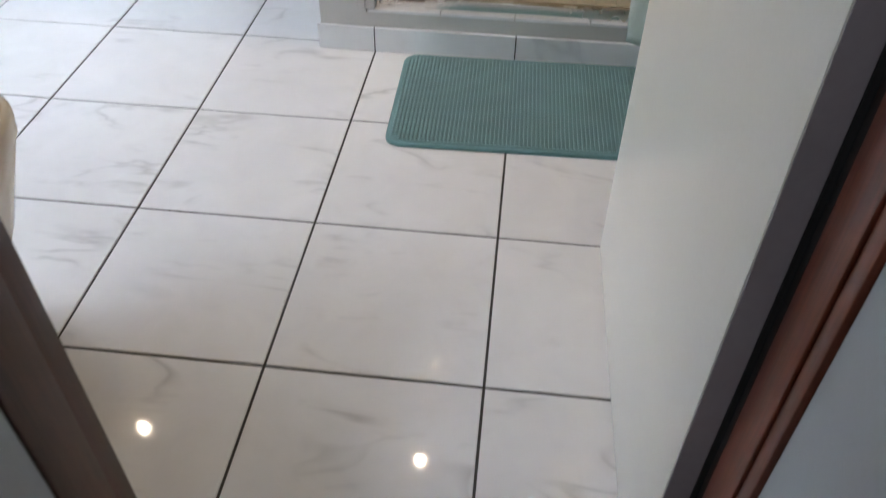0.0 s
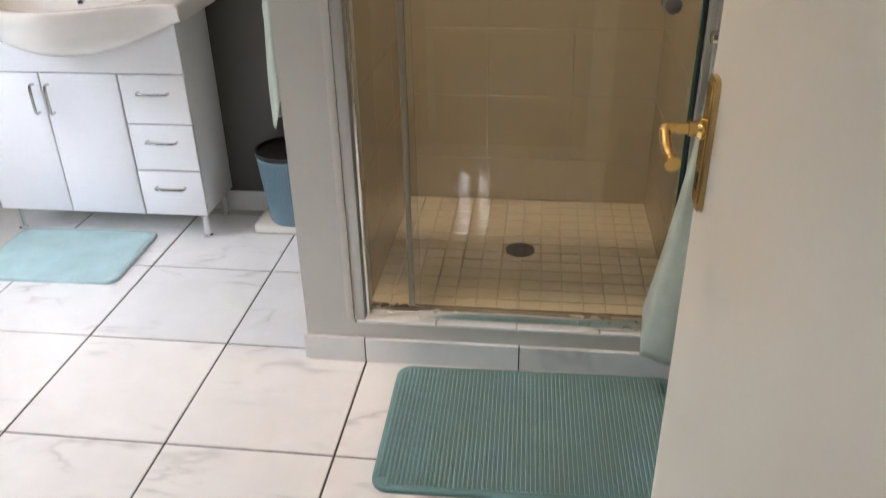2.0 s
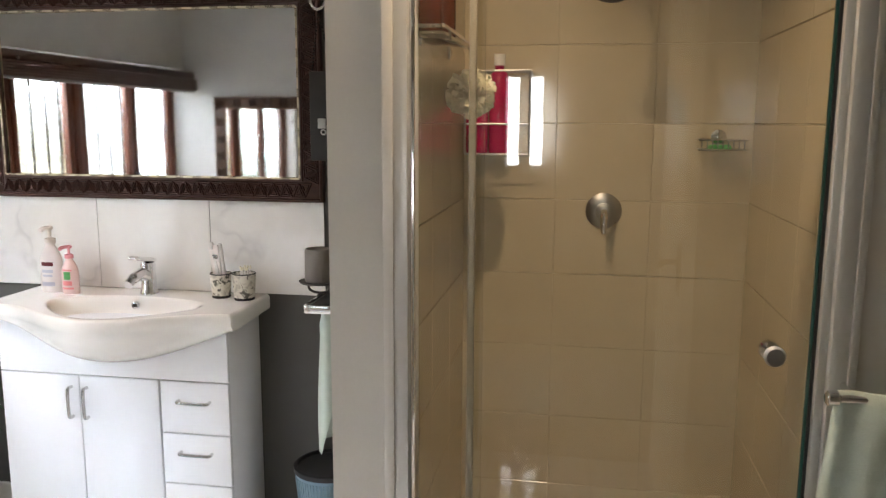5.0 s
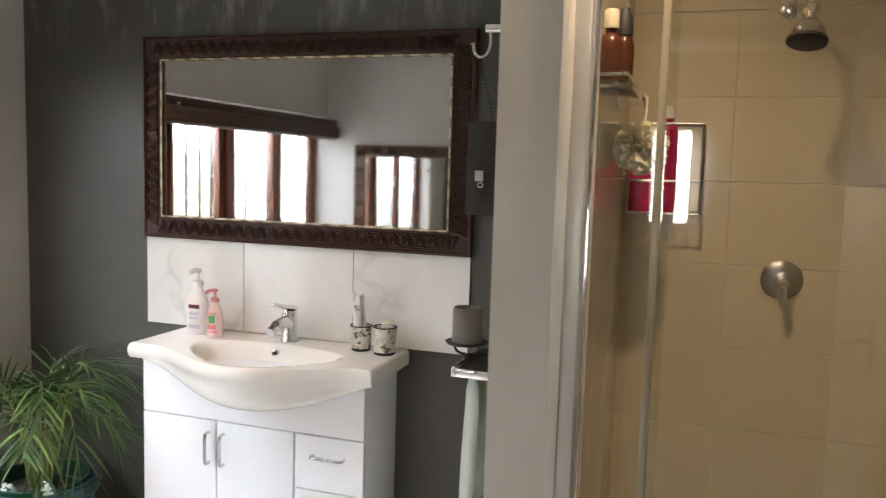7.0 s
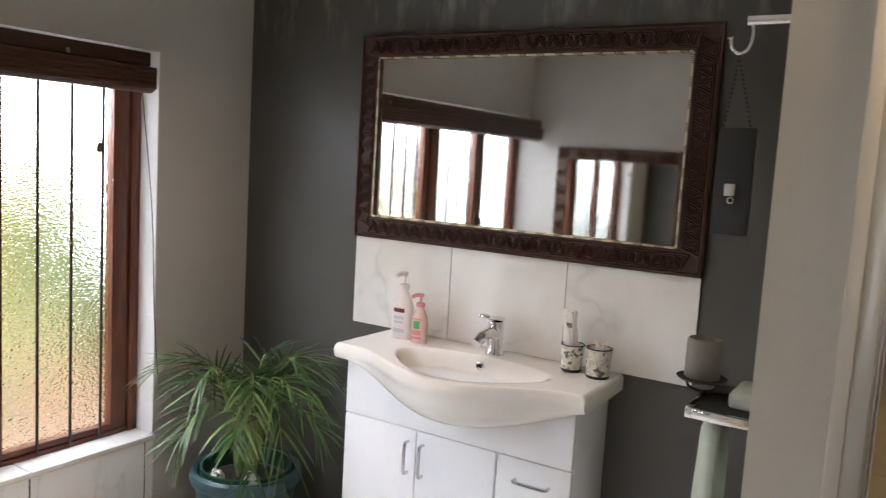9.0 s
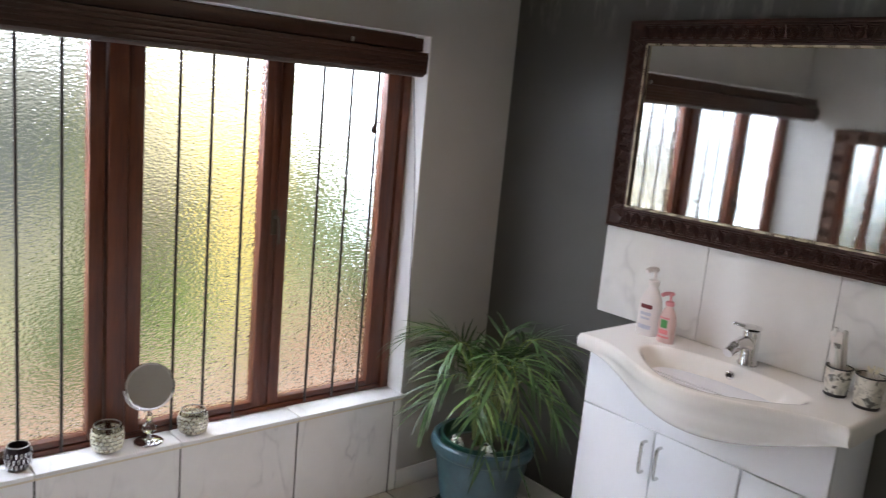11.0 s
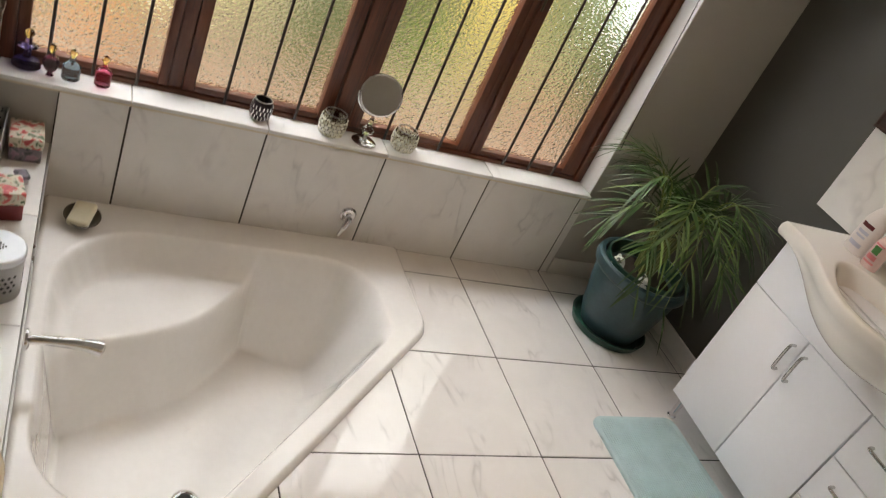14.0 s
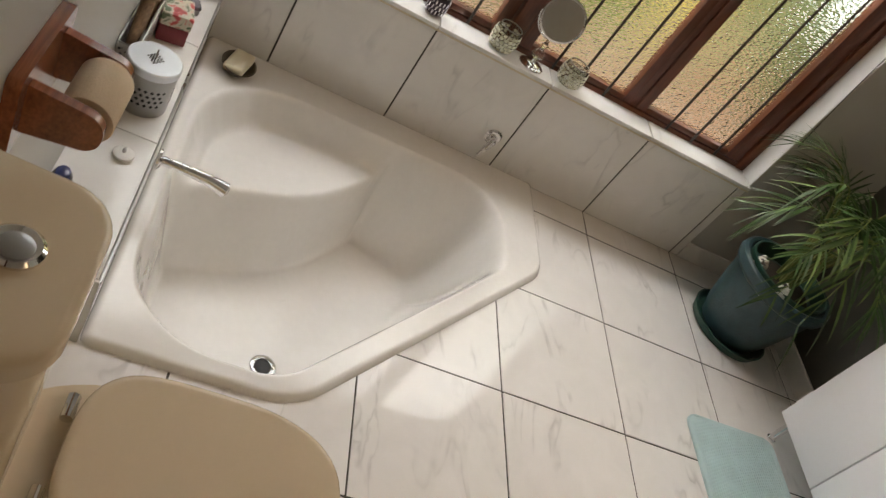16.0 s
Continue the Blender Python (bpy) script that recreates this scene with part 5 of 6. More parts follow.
def side_rail_shelf():
    s = thing("towel_shelf", (-0.29, 3.34, 0.95), "chrome towel rail with a dark shelf on the shower side wall", "towel rail")
    part("shelf", box(-0.465, -0.2655, 3.20, 3.46, 0.990, 1.000, 0.002), BLACK, s, "dark glass shelf top")
    part("front_rail", box(-0.480, -0.463, 3.19, 3.47, 0.977, 1.004, 0.004), CHROME, s)
    part("end_rail", box(-0.463, -0.2645, 3.185, 3.199, 0.979, 1.002, 0.003), CHROME, s)
    part("end_rail", box(-0.463, -0.2645, 3.461, 3.475, 0.979, 1.002, 0.003), CHROME, s)
    h = thing("wall_hook", (-0.2735, 3.30, 1.88), "chrome robe hook on the shower side wall", "hook")
    part("stem", tube([(-0.2735, 3.30, 1.882), (-0.36, 3.30, 1.882), (-0.446, 3.30, 1.882)], 0.012, 12), CHROME, h)
    part("crook", tube(bend([(-0.436, 3.30, 1.878), (-0.434, 3.30, 1.845), (-0.442, 3.30, 1.819), (-0.460, 3.30, 1.810), (-0.476, 3.30, 1.822), (-0.482, 3.30, 1.846)]), [0.004] * 30 + [0.008], 10), CHROME, h)
    c = thing("candle_stand", (-0.45, 3.33, 1.0005), "black wrought iron stand for a pillar candle", "candle holder")
    x, y = -0.480, 3.33
    part("saucer", lathe([(0.012, 0.044), (0.055, 0.046), (0.060, 0.052), (0.052, 0.050), (0.0, 0.049)], (x, y, 0.992), 28), IRON, c)
    part("scroll", tube([(x + 0.034 * math.cos(k * 0.5236), y, 1.0235 + 0.0165 * math.sin(k * 0.5236)) for k in range(12)], 0.0040, 8, True), IRON, c)
    part("foot", tube(bend([(x + 0.008, y - 0.04, 1.0075), (x + 0.012, y, 1.009), (x + 0.06, y + 0.03, 1.0045)]), 0.004, 8), IRON, c)
    single("pillar_candle", lathe([(0.040, 0), (0.042, 0.004), (0.041, 0.092), (0.037, 0.097), (0.033, 0.086), (0.012, 0.080), (0.003, 0.080), (0.002, 0.09), (0, 0.09)], (x, y, 1.0425), 32), CANDLE, "squat grey-brown pillar candle, unlit", "candle")
    single("folded_cloth", box(-0.40, -0.30, 3.25, 3.40, 1.0005, 1.040, 0.012, 3), TOWEL, "folded pale green face cloth on the rail shelf", "cloth")


side_rail_shelf()


def towel(x0, x1, y, ztop, zbot, axis, label, seed, flare=0.0, thick=0.012, folds=5.0, amp=0.014):
    """A towel hung over a rail that runs along x (axis 'x') or y, as one folded sheet."""
    r = random.Random(seed)
    ph = r.uniform(0, 6)
    nu, nv = 40, 36
    bm = bmesh.new()
    grid = []
    for side in (-1, 1):
        rows = []
        for j in range(nv + 1):
            v = j / nv
            zb = zbot if side < 0 else zbot + 0.12
            z = ztop + (zb - ztop) * v
            row = []
            for i in range(nu + 1):
                u = i / nu
                s = x0 + (x1 - x0) * u + flare * (u - 1) * v ** 1.5
                w = amp * (0.25 + v) * math.sin(u * folds * 2.1 + ph + 0.6 * math.sin(3 * v)) + 0.4 * amp * math.sin(u * folds * 5 + 2 * v)
                off = side * (0.008 + thick * min(1, v * 12)) + w
                row.append(bm.verts.new((s, y + off, z - 0.02 * v * math.sin(u * 3)) if axis == "x" else (y + off, s, z)))
            rows.append(row)
        grid.append(rows)
    a, b = grid
    for rows in grid:
        for j in range(nv):
            for i in range(nu):
                bm.faces.new((rows[j][i], rows[j][i + 1], rows[j + 1][i + 1], rows[j + 1][i]))
    for i in range(nu):
        bm.faces.new((a[0][i], a[0][i + 1], b[0][i + 1], b[0][i]))
        bm.faces.new((a[-1][i], a[-1][i + 1], b[-1][i + 1], b[-1][i]))
    for j in range(nv):
        bm.faces.new((a[j][0], a[j + 1][0], b[j + 1][0], b[j][0]))
        bm.faces.new((a[j][-1], a[j + 1][-1], b[j + 1][-1], b[j][-1]))
    return single("towel", bm, TOWEL, label, "towel", "", 180)


towel(3.215, 3.40, -0.432, 0.974, 0.575, "y", "sage green hand towel hanging from the shelf rail", 4, 0.05, 0.008, 4.0, 0.012)
tr = thing("towel_rail", (1.0, 2.7, 0.98), "chrome towel rail on the wall beside the shower", "towel rail")
part("bar", tube([(0.755, 2.70, 0.985), (1.0, 2.70, 0.985), (1.30, 2.70, 0.985)], 0.009, 12), CHROME, tr)
part("end_cap", lathe([(0.010, -0.010), (0.015, -0.006), (0.015, 0.012), (0.010, 0.016)], (0.752, 2.70, 0.985), 16, "x"), CHROME, tr)
part("bracket", tube([(0.80, 2.70, 0.985), (0.80, 2.74, 0.985), (0.80, 2.789, 0.985)], 0.008, 10), CHROME, tr)
part("bracket", tube([(1.28, 2.70, 0.985), (1.28, 2.74, 0.985), (1.28, 2.789, 0.985)], 0.008, 10), CHROME, tr)
towel(0.765, 1.25, 2.70, 0.998, 0.13, "x", "large sage green bath towel hung over the rail", 8, 0.09, 0.014, 6.0, 0.016)


def waste_bin():
    x, y = -0.560, 3.645
    p = single("bathroom_scale", box(-0.708, -0.395, 3.560, 3.762, 0.0005, 0.040, 0.010, 3), SCALE_WHITE, "low cream plastic plinth on the floor under the bin", "plinth")
    b = thing("waste_bin", (x, y, 0.041), "slate blue ribbed plastic waste bin with a black rim", "waste bin")
    part("body", lathe([(0.095, 0), (0.098, 0.004), (0.122, 0.275), (0.118, 0.275), (0.092, 0.008), (0, 0.008)], (x, y, 0.041), 40), BIN_BLUE, b)
    ribs = bmesh.new()
    for k in range(64):
        a = 2 * math.pi * k / 64
        tube([(x + 0.0975 * math.cos(a), y + 0.0975 * math.sin(a), 0.055), (x + 0.109 * math.cos(a), y + 0.109 * math.sin(a), 0.17), (x + 0.1215 * math.cos(a), y + 0.1215 * math.sin(a), 0.30)], 0.0022, 5, bm=ribs)
    tagged(part("ribs", ribs, BIN_BLUE, b), kind="stuff")
    part("rim", lathe([(0.120, 0.270), (0.127, 0.274), (0.127, 0.290), (0.116, 0.292), (0.114, 0.270)], (x, y, 0.041), 40), BLACK, b, "black plastic rim and liner edge")
    part("liner", lathe([(0.115, 0.280), (0.108, 0.20), (0.09, 0.03), (0, 0.03)], (x, y, 0.041), 32), BLACK, b)


waste_bin()


# ---- bath mats ----
def ribbed(x0, x1, y0, y1, mat, label, rib, axis, turn=0.0):
    m = thing("bath_mat", ((x0 + x1) / 2, (y0 + y1) / 2, 0.0), label, "bath mat", "bath mats")
    part("pad", soft_prism(rounded([(x0, y0), (x1, y0), (x1, y1), (x0, y1)], [0.045] * 4, 8), 0.0008, 0.014, 0.007), mat, m)
    ribs = bmesh.new()
    lo, hi = (x0, x1) if axis == "y" else (y0, y1)
    n = int((hi - lo - 0.03) / rib)
    for k in range(n):
        s = lo + 0.018 + k * rib
        e = 0.016 + (0.022 if k < 2 or k > n - 3 else 0.0)
        prof = [(-0.32 * rib, 0.0), (-0.2 * rib, 0.0032), (0.2 * rib, 0.0032), (0.32 * rib, 0.0)]
        if axis == "y":
            a, b = [[ribs.verts.new((s + u, q, 0.0138 + v)) for u, v in prof] for q in (y0 + e, y1 - e)]
        else:
            a, b = [[ribs.verts.new((q, s + u, 0.0138 + v)) for u, v in prof] for q in (x0 + e, x1 - e)]
        for j in range(3):
            ribs.faces.new((a[j], a[j + 1], b[j + 1], b[j]))
        ribs.faces.new(a), ribs.faces.new(b)
    tagged(part("ribs", ribs, mat, m, "raised corduroy ribs"), kind="stuff")
    if turn:
        m.rotation_euler = (0, 0, radians(turn))


ribbed(0.008, 0.800, 2.275, 2.765, MAT_TEAL, "teal ribbed bath mat on the floor before the shower", 0.0115, "y", 1.2)
ribbed(-1.635, -1.075, 3.125, 3.520, MAT_AQUA, "aqua ribbed bath mat on the floor before the vanity", 0.0105, "x", 1.5)


# ---- toilet ----
def toilet():
    t = thing("toilet", (-0.702, 1.45, 0), "champagne close-coupled toilet with its lid closed", "toilet")
    xc = -0.702
    lid = []
    for k in range(48):
        a = 2 * math.pi * k / 48
        ux, uy = math.cos(a), math.sin(a)
        lid.append((xc - 0.004 + 0.154 * math.copysign(abs(ux) ** 0.72, ux), 1.535 + (0.208 * abs(uy) ** 0.85 if uy > 0 else -0.215 * abs(uy) ** 0.45)))
    part("lid", soft_prism(lid, 0.425, 0.452, 0.016, 5), TOILET_CERAMIC, t, "closed seat lid")
    seat = [(xc + (p[0] - xc) * 0.985, 1.535 + (p[1] - 1.535) * 0.985) for p in lid]
    part("seat", prism(seat, 0.402, 0.423), TOILET_CERAMIC, t)
    bowl = bmesh.new()
    rows = []
    for z, sx, y0, y1 in ((0.0005, 0.115, 1.17, 1.60), (0.03, 0.110, 1.17, 1.59), (0.14, 0.100, 1.17, 1.58), (0.24, 0.125, 1.18, 1.66), (0.33, 0.136, 1.20, 1.715), (0.39, 0.150, 1.22, 1.738), (0.400, 0.150, 1.22, 1.738)):
        cy, hy = (y0 + y1) / 2, (y1 - y0) / 2
        rows.append([bowl.verts.new((xc + sx * math.copysign(abs(math.cos(a)) ** 0.8, math.cos(a)), cy + hy * math.copysign(abs(math.sin(a)) ** 0.8, math.sin(a)), z)) for a in [2 * math.pi * k / 48 for k in range(48)]])
    for a, b in zip(rows, rows[1:]):
        for k in range(48):
            bowl.faces.new((a[k], a[(k + 1) % 48], b[(k + 1) % 48], b[k]))
    bowl.faces.new(rows[0]), bowl.faces.new(rows[-1])
    part("bowl", bowl, TOILET_CERAMIC, t)
    tank = rounded([(xc - 0.136, 1.108), (xc + 0.146, 1.108), (xc + 0.132, 1.268), (xc - 0.122, 1.268)], [0.01, 0.01, 0.06, 0.06], 6)
    part("cistern", soft_prism(tank, 0.401, 0.775, 0.004, 2), TOILET_CERAMIC, t)
    top = rounded([(xc - 0.140, 1.104), (xc + 0.152, 1.104), (xc + 0.138, 1.282), (xc - 0.126, 1.282)], [0.012, 0.012, 0.07, 0.07], 8)
    part("cistern_lid", soft_prism(top, 0.776, 0.812, 0.014, 5), TOILET_CERAMIC, t)
    b = part("flush_button", lathe([(0.031, 0), (0.031, 0.004), (0.026, 0.008), (0.0205, 0.004)], (xc, 1.198, 0.8122), 28), CHROME, t, "chrome flush button")
    part("button_cap", lathe([(0.0195, 0.0), (0.0195, 0.005), (0.015, 0.007), (0, 0.0065)], (xc, 1.198, 0.8122), 24), STEEL_DARK, b)
    for s in (-1, 1):
        part("seat_hinge", tube([(xc + s * 0.075 - 0.02, 1.312, 0.418), (xc + s * 0.075, 1.312, 0.418), (xc + s * 0.075 + 0.02, 1.312, 0.418)], 0.010, 10), CHROME, t)


toilet()


def roll_holder():
    h = thing("toilet_roll_holder", (-1.02, YN, 0.77), "red varnished wooden toilet roll holder on the wall", "toilet roll holder")
    part("back_plate", prism(rounded([(-1.135, 0.705), (-0.925, 0.705), (-0.925, 0.835), (-1.135, 0.835)], [0.012] * 4, 3), YN + 0.001, YN + 0.020, axis="y"), HOLDER_WOOD, h)
    for x in (-1.105, -0.972):
        arm = rounded([(YN + 0.020, 0.730), (YN + 0.120, 0.742), (YN + 0.120, 0.800), (YN + 0.020, 0.812)], [0.002, 0.028, 0.028, 0.002], 5)
        part("arm", prism(arm, x, x + 0.016, axis="x"), HOLDER_WOOD, h)
    part("spindle", tube([(-1.089, YN + 0.090, 0.770), (-1.03, YN + 0.090, 0.770), (-0.972, YN + 0.090, 0.770)], 0.009, 12), HOLDER_WOOD, h)
    r = thing("toilet_roll", (-1.03, YN + 0.09, 0.77), "cream toilet paper roll, mostly used", "toilet roll")
    part("paper", lathe([(0.021, -0.050), (0.037, -0.050), (0.038, -0.048), (0.038, 0.048), (0.037, 0.050), (0.021, 0.050)], (-1.0305, YN + 0.090, 0.770), 36, "x"), PAPER, r)
    part("core", lathe([(0.0195, -0.0505), (0.0208, -0.0505), (0.0208, 0.0505), (0.0195, 0.0505)], (-1.0305, YN + 0.090, 0.770), 24, "x"), CARDBOARD, r)


roll_holder()


# ---- on the ledge ----
LZ = 0.2135


def ledge_things():
    c = thing("canister", (-1.765, 1.195, LZ), "round pierced silver metal canister with a flat lid", "canister")
    x, y = -1.765, 1.198
    part("drum", lathe([(0.060, 0), (0.062, 0.003), (0.062, 0.120), (0.058, 0.122)], (x, y, LZ), 40), SILVER_PIERCED, c)
    holes = bmesh.new()
    for k in range(26):
        for j in range(4):
            a = 2 * math.pi * (k + 0.5 * (j % 2)) / 26
            if (k % 6) in (4, 5):
                continue
            p = Vector((x + 0.0624 * math.cos(a), y + 0.0624 * math.sin(a), LZ + 0.038 + 0.014 * j))
            n, s = Vector((math.cos(a), math.sin(a), 0)), Vector((-math.sin(a), math.cos(a), 0))
            vs = [holes.verts.new(p + s * u + Vector((0, 0, w))) for u, w in ((0.005, 0), (0, 0.005), (-0.005, 0), (0, -0.005))]
            ws = [holes.verts.new(v.co - n * 0.002) for v in vs]
            holes.faces.new(vs), holes.faces.new(ws)
            for q in range(4):
                holes.faces.new((vs[q], vs[(q + 1) % 4], ws[(q + 1) % 4], ws[q]))
    tagged(part("cut_outs", holes, DARK_HOLE, c, "dark pierced lattice holes", 0), kind="stuff")
    lid = part("lid", lathe([(0.064, 0.116), (0.065, 0.118), (0.065, 0.134), (0.062, 0.137), (0, 0.137)], (x, y, LZ), 40), LID_SILVER, c)
    fret = bmesh.new()
    for i in range(-3, 4):
        for j in range(-3, 4):
            if abs(i) + abs(j) <= 3:
                box(x + i * 0.007 - 0.0022, x + i * 0.007 + 0.0022, y + j * 0.006 - 0.002, y + j * 0.006 + 0.002, LZ + 0.1372, LZ + 0.1378, bm=fret)
    tagged(part("lid_fretwork", fret, DARK_HOLE, lid, "dark diamond cut-out", 0), kind="stuff")
    part("lid_pin", tube([(x, y, LZ + 0.137), (x, y, LZ + 0.15), (x + 0.002, y, LZ + 0.165)], 0.0022, 6), STEEL_DARK, lid)

    def gift_box(x0, x1, y0, y1, h, lower, upper, label, turn):
        g = thing("trinket_box", ((x0 + x1) / 2, (y0 + y1) / 2, LZ), label, "box", "trinket boxes on the ledge")
        part("base", box(x0, x1, y0, y1, LZ, LZ + h * 0.55, 0.004), lower, g)
        part("lid", box(x0 - 0.003, x1 + 0.003, y0 - 0.003, y1 + 0.003, LZ + h * 0.555, LZ + h, 0.006), upper, g)
        g.rotation_euler = (0, 0, radians(turn))

    gift_box(-2.462, -2.352, 1.165, 1.255, 0.085, FLORAL_MAUVE, FLORAL_RED, "fabric trinket box with a mauve base and floral lid", 4)
    gift_box(-2.135, -2.045, 1.150, 1.228, 0.095, RED_LABEL, FLORAL_RED, "red trinket box with a rose-printed lid", 12)
    gift_box(-2.262, -2.225, 1.200, 1.232, 0.034, STEEL_DARK, FLORAL_MAUVE, "tiny grey patterned trinket box", 20)
    t = thing("pierced_tray", (-2.1, 1.13, LZ), "long pierced silver metal trough against the wall", "tray")
    part("front", box(-2.455, -1.80, 1.150, 1.153, LZ, LZ + 0.115, 0.0008), PIERCED, t)
    part("back", box(-2.455, -1.80, 1.103, 1.106, LZ, LZ + 0.115, 0.0008), PIERCED, t)
    part("end", box(-1.803, -1.80, 1.106, 1.150, LZ, LZ + 0.115), PIERCED, t)
    part("end", box(-2.455, -2.452, 1.106, 1.150, LZ, LZ + 0.115), PIERCED, t)
    part("base", box(-2.452, -1.803, 1.106, 1.150, LZ, LZ + 0.003), SILVER_PIERCED, t)
    part("rim", tube([(-2.456, 1.1515, LZ + 0.116), (-1.799, 1.1515, LZ + 0.116), (-1.799, 1.1045, LZ + 0.116), (-2.456, 1.1045, LZ + 0.116)], 0.003, 6, True), SILVER_PIERCED, t)
    for k, (a, b) in enumerate([((-1.83, 1.128, LZ + 0.03), (-2.02, 1.124, LZ + 0.26)), ((-2.02, 1.130, LZ + 0.03), (-2.15, 1.124, LZ + 0.20))]):
        a, b = Vector(a), Vector(b)
        pod = thing("dried_pod", a, "brown curled dried seed pod standing in the silver trough", "dried plant", "dried pods")
        mid = (a + b) / 2
        n = 14
        path = [a.lerp(b, i / n) + Vector((0.014 * math.sin(i * 0.7), 0, 0.01 * math.sin(i * 0.5))) for i in range(n + 1)]
        part("husk", tube(path, [0.006 + 0.012 * math.sin(math.pi * i / n) for i in range(n + 1)], 10), DRIFT, pod)
    s = thing("bath_plug", (-1.555, 1.215, LZ), "white bath plug with a metal ring on the ledge", "plug")
    part("disc", lathe([(0.020, 0), (0.024, 0.004), (0.024, 0.009), (0.020, 0.012), (0.0, 0.012)], (-1.555, 1.215, LZ), 24), WHITE_GLAZE, s)
    part("ring", lathe([(0.004, 0.012), (0.005, 0.018), (0.003, 0.024), (0, 0.025)], (-1.555, 1.215, LZ), 12), STEEL_DARK, s)
    single("blue_ornament", lathe([(0.014, 0), (0.024, 0.012), (0.026, 0.030), (0.018, 0.044), (0.0, 0.048)], (-1.395, 1.128, LZ), 20, squash=(1.0, 0.8)), NAVY, "small navy blue glazed ornament on the ledge", "ornament")
    d = thing("soap_dish", (-2.33, 1.40, 0.023), "oval grey soap dish on the bath rim", "soap dish")
    part("dish", lathe([(0.036, 0), (0.041, 0.004), (0.070, 0.030), (0.067, 0.031), (0.038, 0.010), (0, 0.009)], (-2.345, 1.400, 0.0228), 36, squash=(1.0, 0.82)), DISH_GLAZE, d)
    sb = box(-0.052, 0.052, -0.034, 0.034, 0.0, 0.028, 0.010, 3)
    bmesh.ops.transform(sb, matrix=pose(-2.340, 1.400, 0.046, 6, 8, -15), verts=sb.verts)
    single("soap_bar", sb, SOAP, "ivory bar of soap lying in the dish", "soap")


ledge_things()


# ---- on the window sill ----
SZ = 0.4290


def sill_things():
    def cup(x, y, r, h, mat, label, inner=None):
        c = thing("tealight_cup", (x, y, SZ), label, "candle cup", "candle cups on the sill")
        part("bowl", lathe([(r * 0.62, 0), (r * 0.72, 0.003), (r * 0.98, h * 0.35), (r, h * 0.55), (r * 0.88, h * 0.90), (r * 0.80, h), (r * 0.74, h), (r * 0.80, h * 0.86), (r * 0.90, h * 0.5), (r * 0.6, 0.008), (0, 0.008)], (x, y, SZ), 32), mat, c)
        chips = bmesh.new()
        for j in range(3 if inner else 5):
            for k in range(18):
                a = 2 * math.pi * (k + 0.5 * (j % 2)) / 18
                q = (0.22 + 0.24 * j) if inner else (0.16 + 0.15 * j)
                rr = r * (0.80 + 0.20 * math.sin(math.pi * min(1, q * 0.95))) + 0.0012
                p = Vector((x + rr * math.cos(a), y + rr * math.sin(a), SZ + h * q))
                s, n = Vector((-math.sin(a), math.cos(a), 0)), Vector((math.cos(a), math.sin(a), 0))
                hw, hh = (0.060 * r, 0.100 * h) if inner else (0.125 * r, 0.052 * h)
                vs = [chips.verts.new(p + s * u + Vector((0, 0, w))) for u, w in ((hw, -hh), (hw, hh), (-hw, hh), (-hw, -hh))]
                ws = [chips.verts.new(v.co - n * 0.0025) for v in vs]
                chips.faces.new(vs)
                for m in range(4):
                    chips.faces.new((vs[m], vs[(m + 1) % 4], ws[(m + 1) % 4], ws[m]))
        tagged(part("mosaic_chips", chips, inner or MOSAIC_CUP, c, "mirror mosaic chips", 0), kind="stuff")
        part("lip", tube([(x + r * 0.79 * math.cos(k * 0.2618), y + r * 0.79 * math.sin(k * 0.2618), SZ + h) for k in range(24)], 0.002, 6, True), ALU, c)

    cup(-2.535, 2.158, 0.050, 0.088, FROST_CUP, "round mirror-mosaic glass candle cup on the sill")
    cup(-2.535, 2.443, 0.050, 0.084, FROST_CUP, "round pale green mosaic glass candle cup")
    cup(-2.540, 1.900, 0.038, 0.074, DARK_CUP, "dark plum metal candle cup with silver chips", SILVER_CHIP)
    m = thing("shaving_mirror", (-2.537, 2.290, SZ), "round chrome magnifying mirror on a stand", "mirror")
    x, y = -2.530, 2.290
    part("foot", lathe([(0.046, 0), (0.047, 0.003), (0.040, 0.008), (0.010, 0.014), (0.006, 0.03)], (x, y, SZ), 32), CHROME, m)
    part("stem", lathe([(0.006, 0.02), (0.008, 0.03), (0.022, 0.040), (0.024, 0.052), (0.012, 0.066), (0.007, 0.076), (0.012, 0.086), (0.006, 0.10), (0.005, 0.112)], (x, y, SZ), 24), FROST_CUP, m, "clear glass ball stem")
    part("yoke", tube([(x, y + 0.083 * math.cos(a), SZ + 0.195 + 0.083 * math.sin(a)) for a in [math.pi + math.pi * k / 16 for k in range(17)]], 0.003, 8), CHROME, m)

    def disc(prof, mat, name, parent, seg=40):
        bm = lathe(prof, (0, 0, 0), seg, "x")
        bmesh.ops.transform(bm, matrix=pose(x, y, SZ + 0.195, 0, -12, -12), verts=bm.verts)
        return part(name, bm, mat, parent)

    rim = disc([(0.074, -0.008), (0.078, -0.006), (0.079, 0.0), (0.078, 0.006), (0.072, 0.008), (0.070, 0.004)], CHROME, "rim", m)
    disc([(0.0705, 0.003), (0.0705, 0.005), (0.0, 0.005)], MIRROR, "mirror_glass", rim)
    disc([(0.073, -0.007), (0.0, -0.0075)], MIRROR, "back_glass", rim)

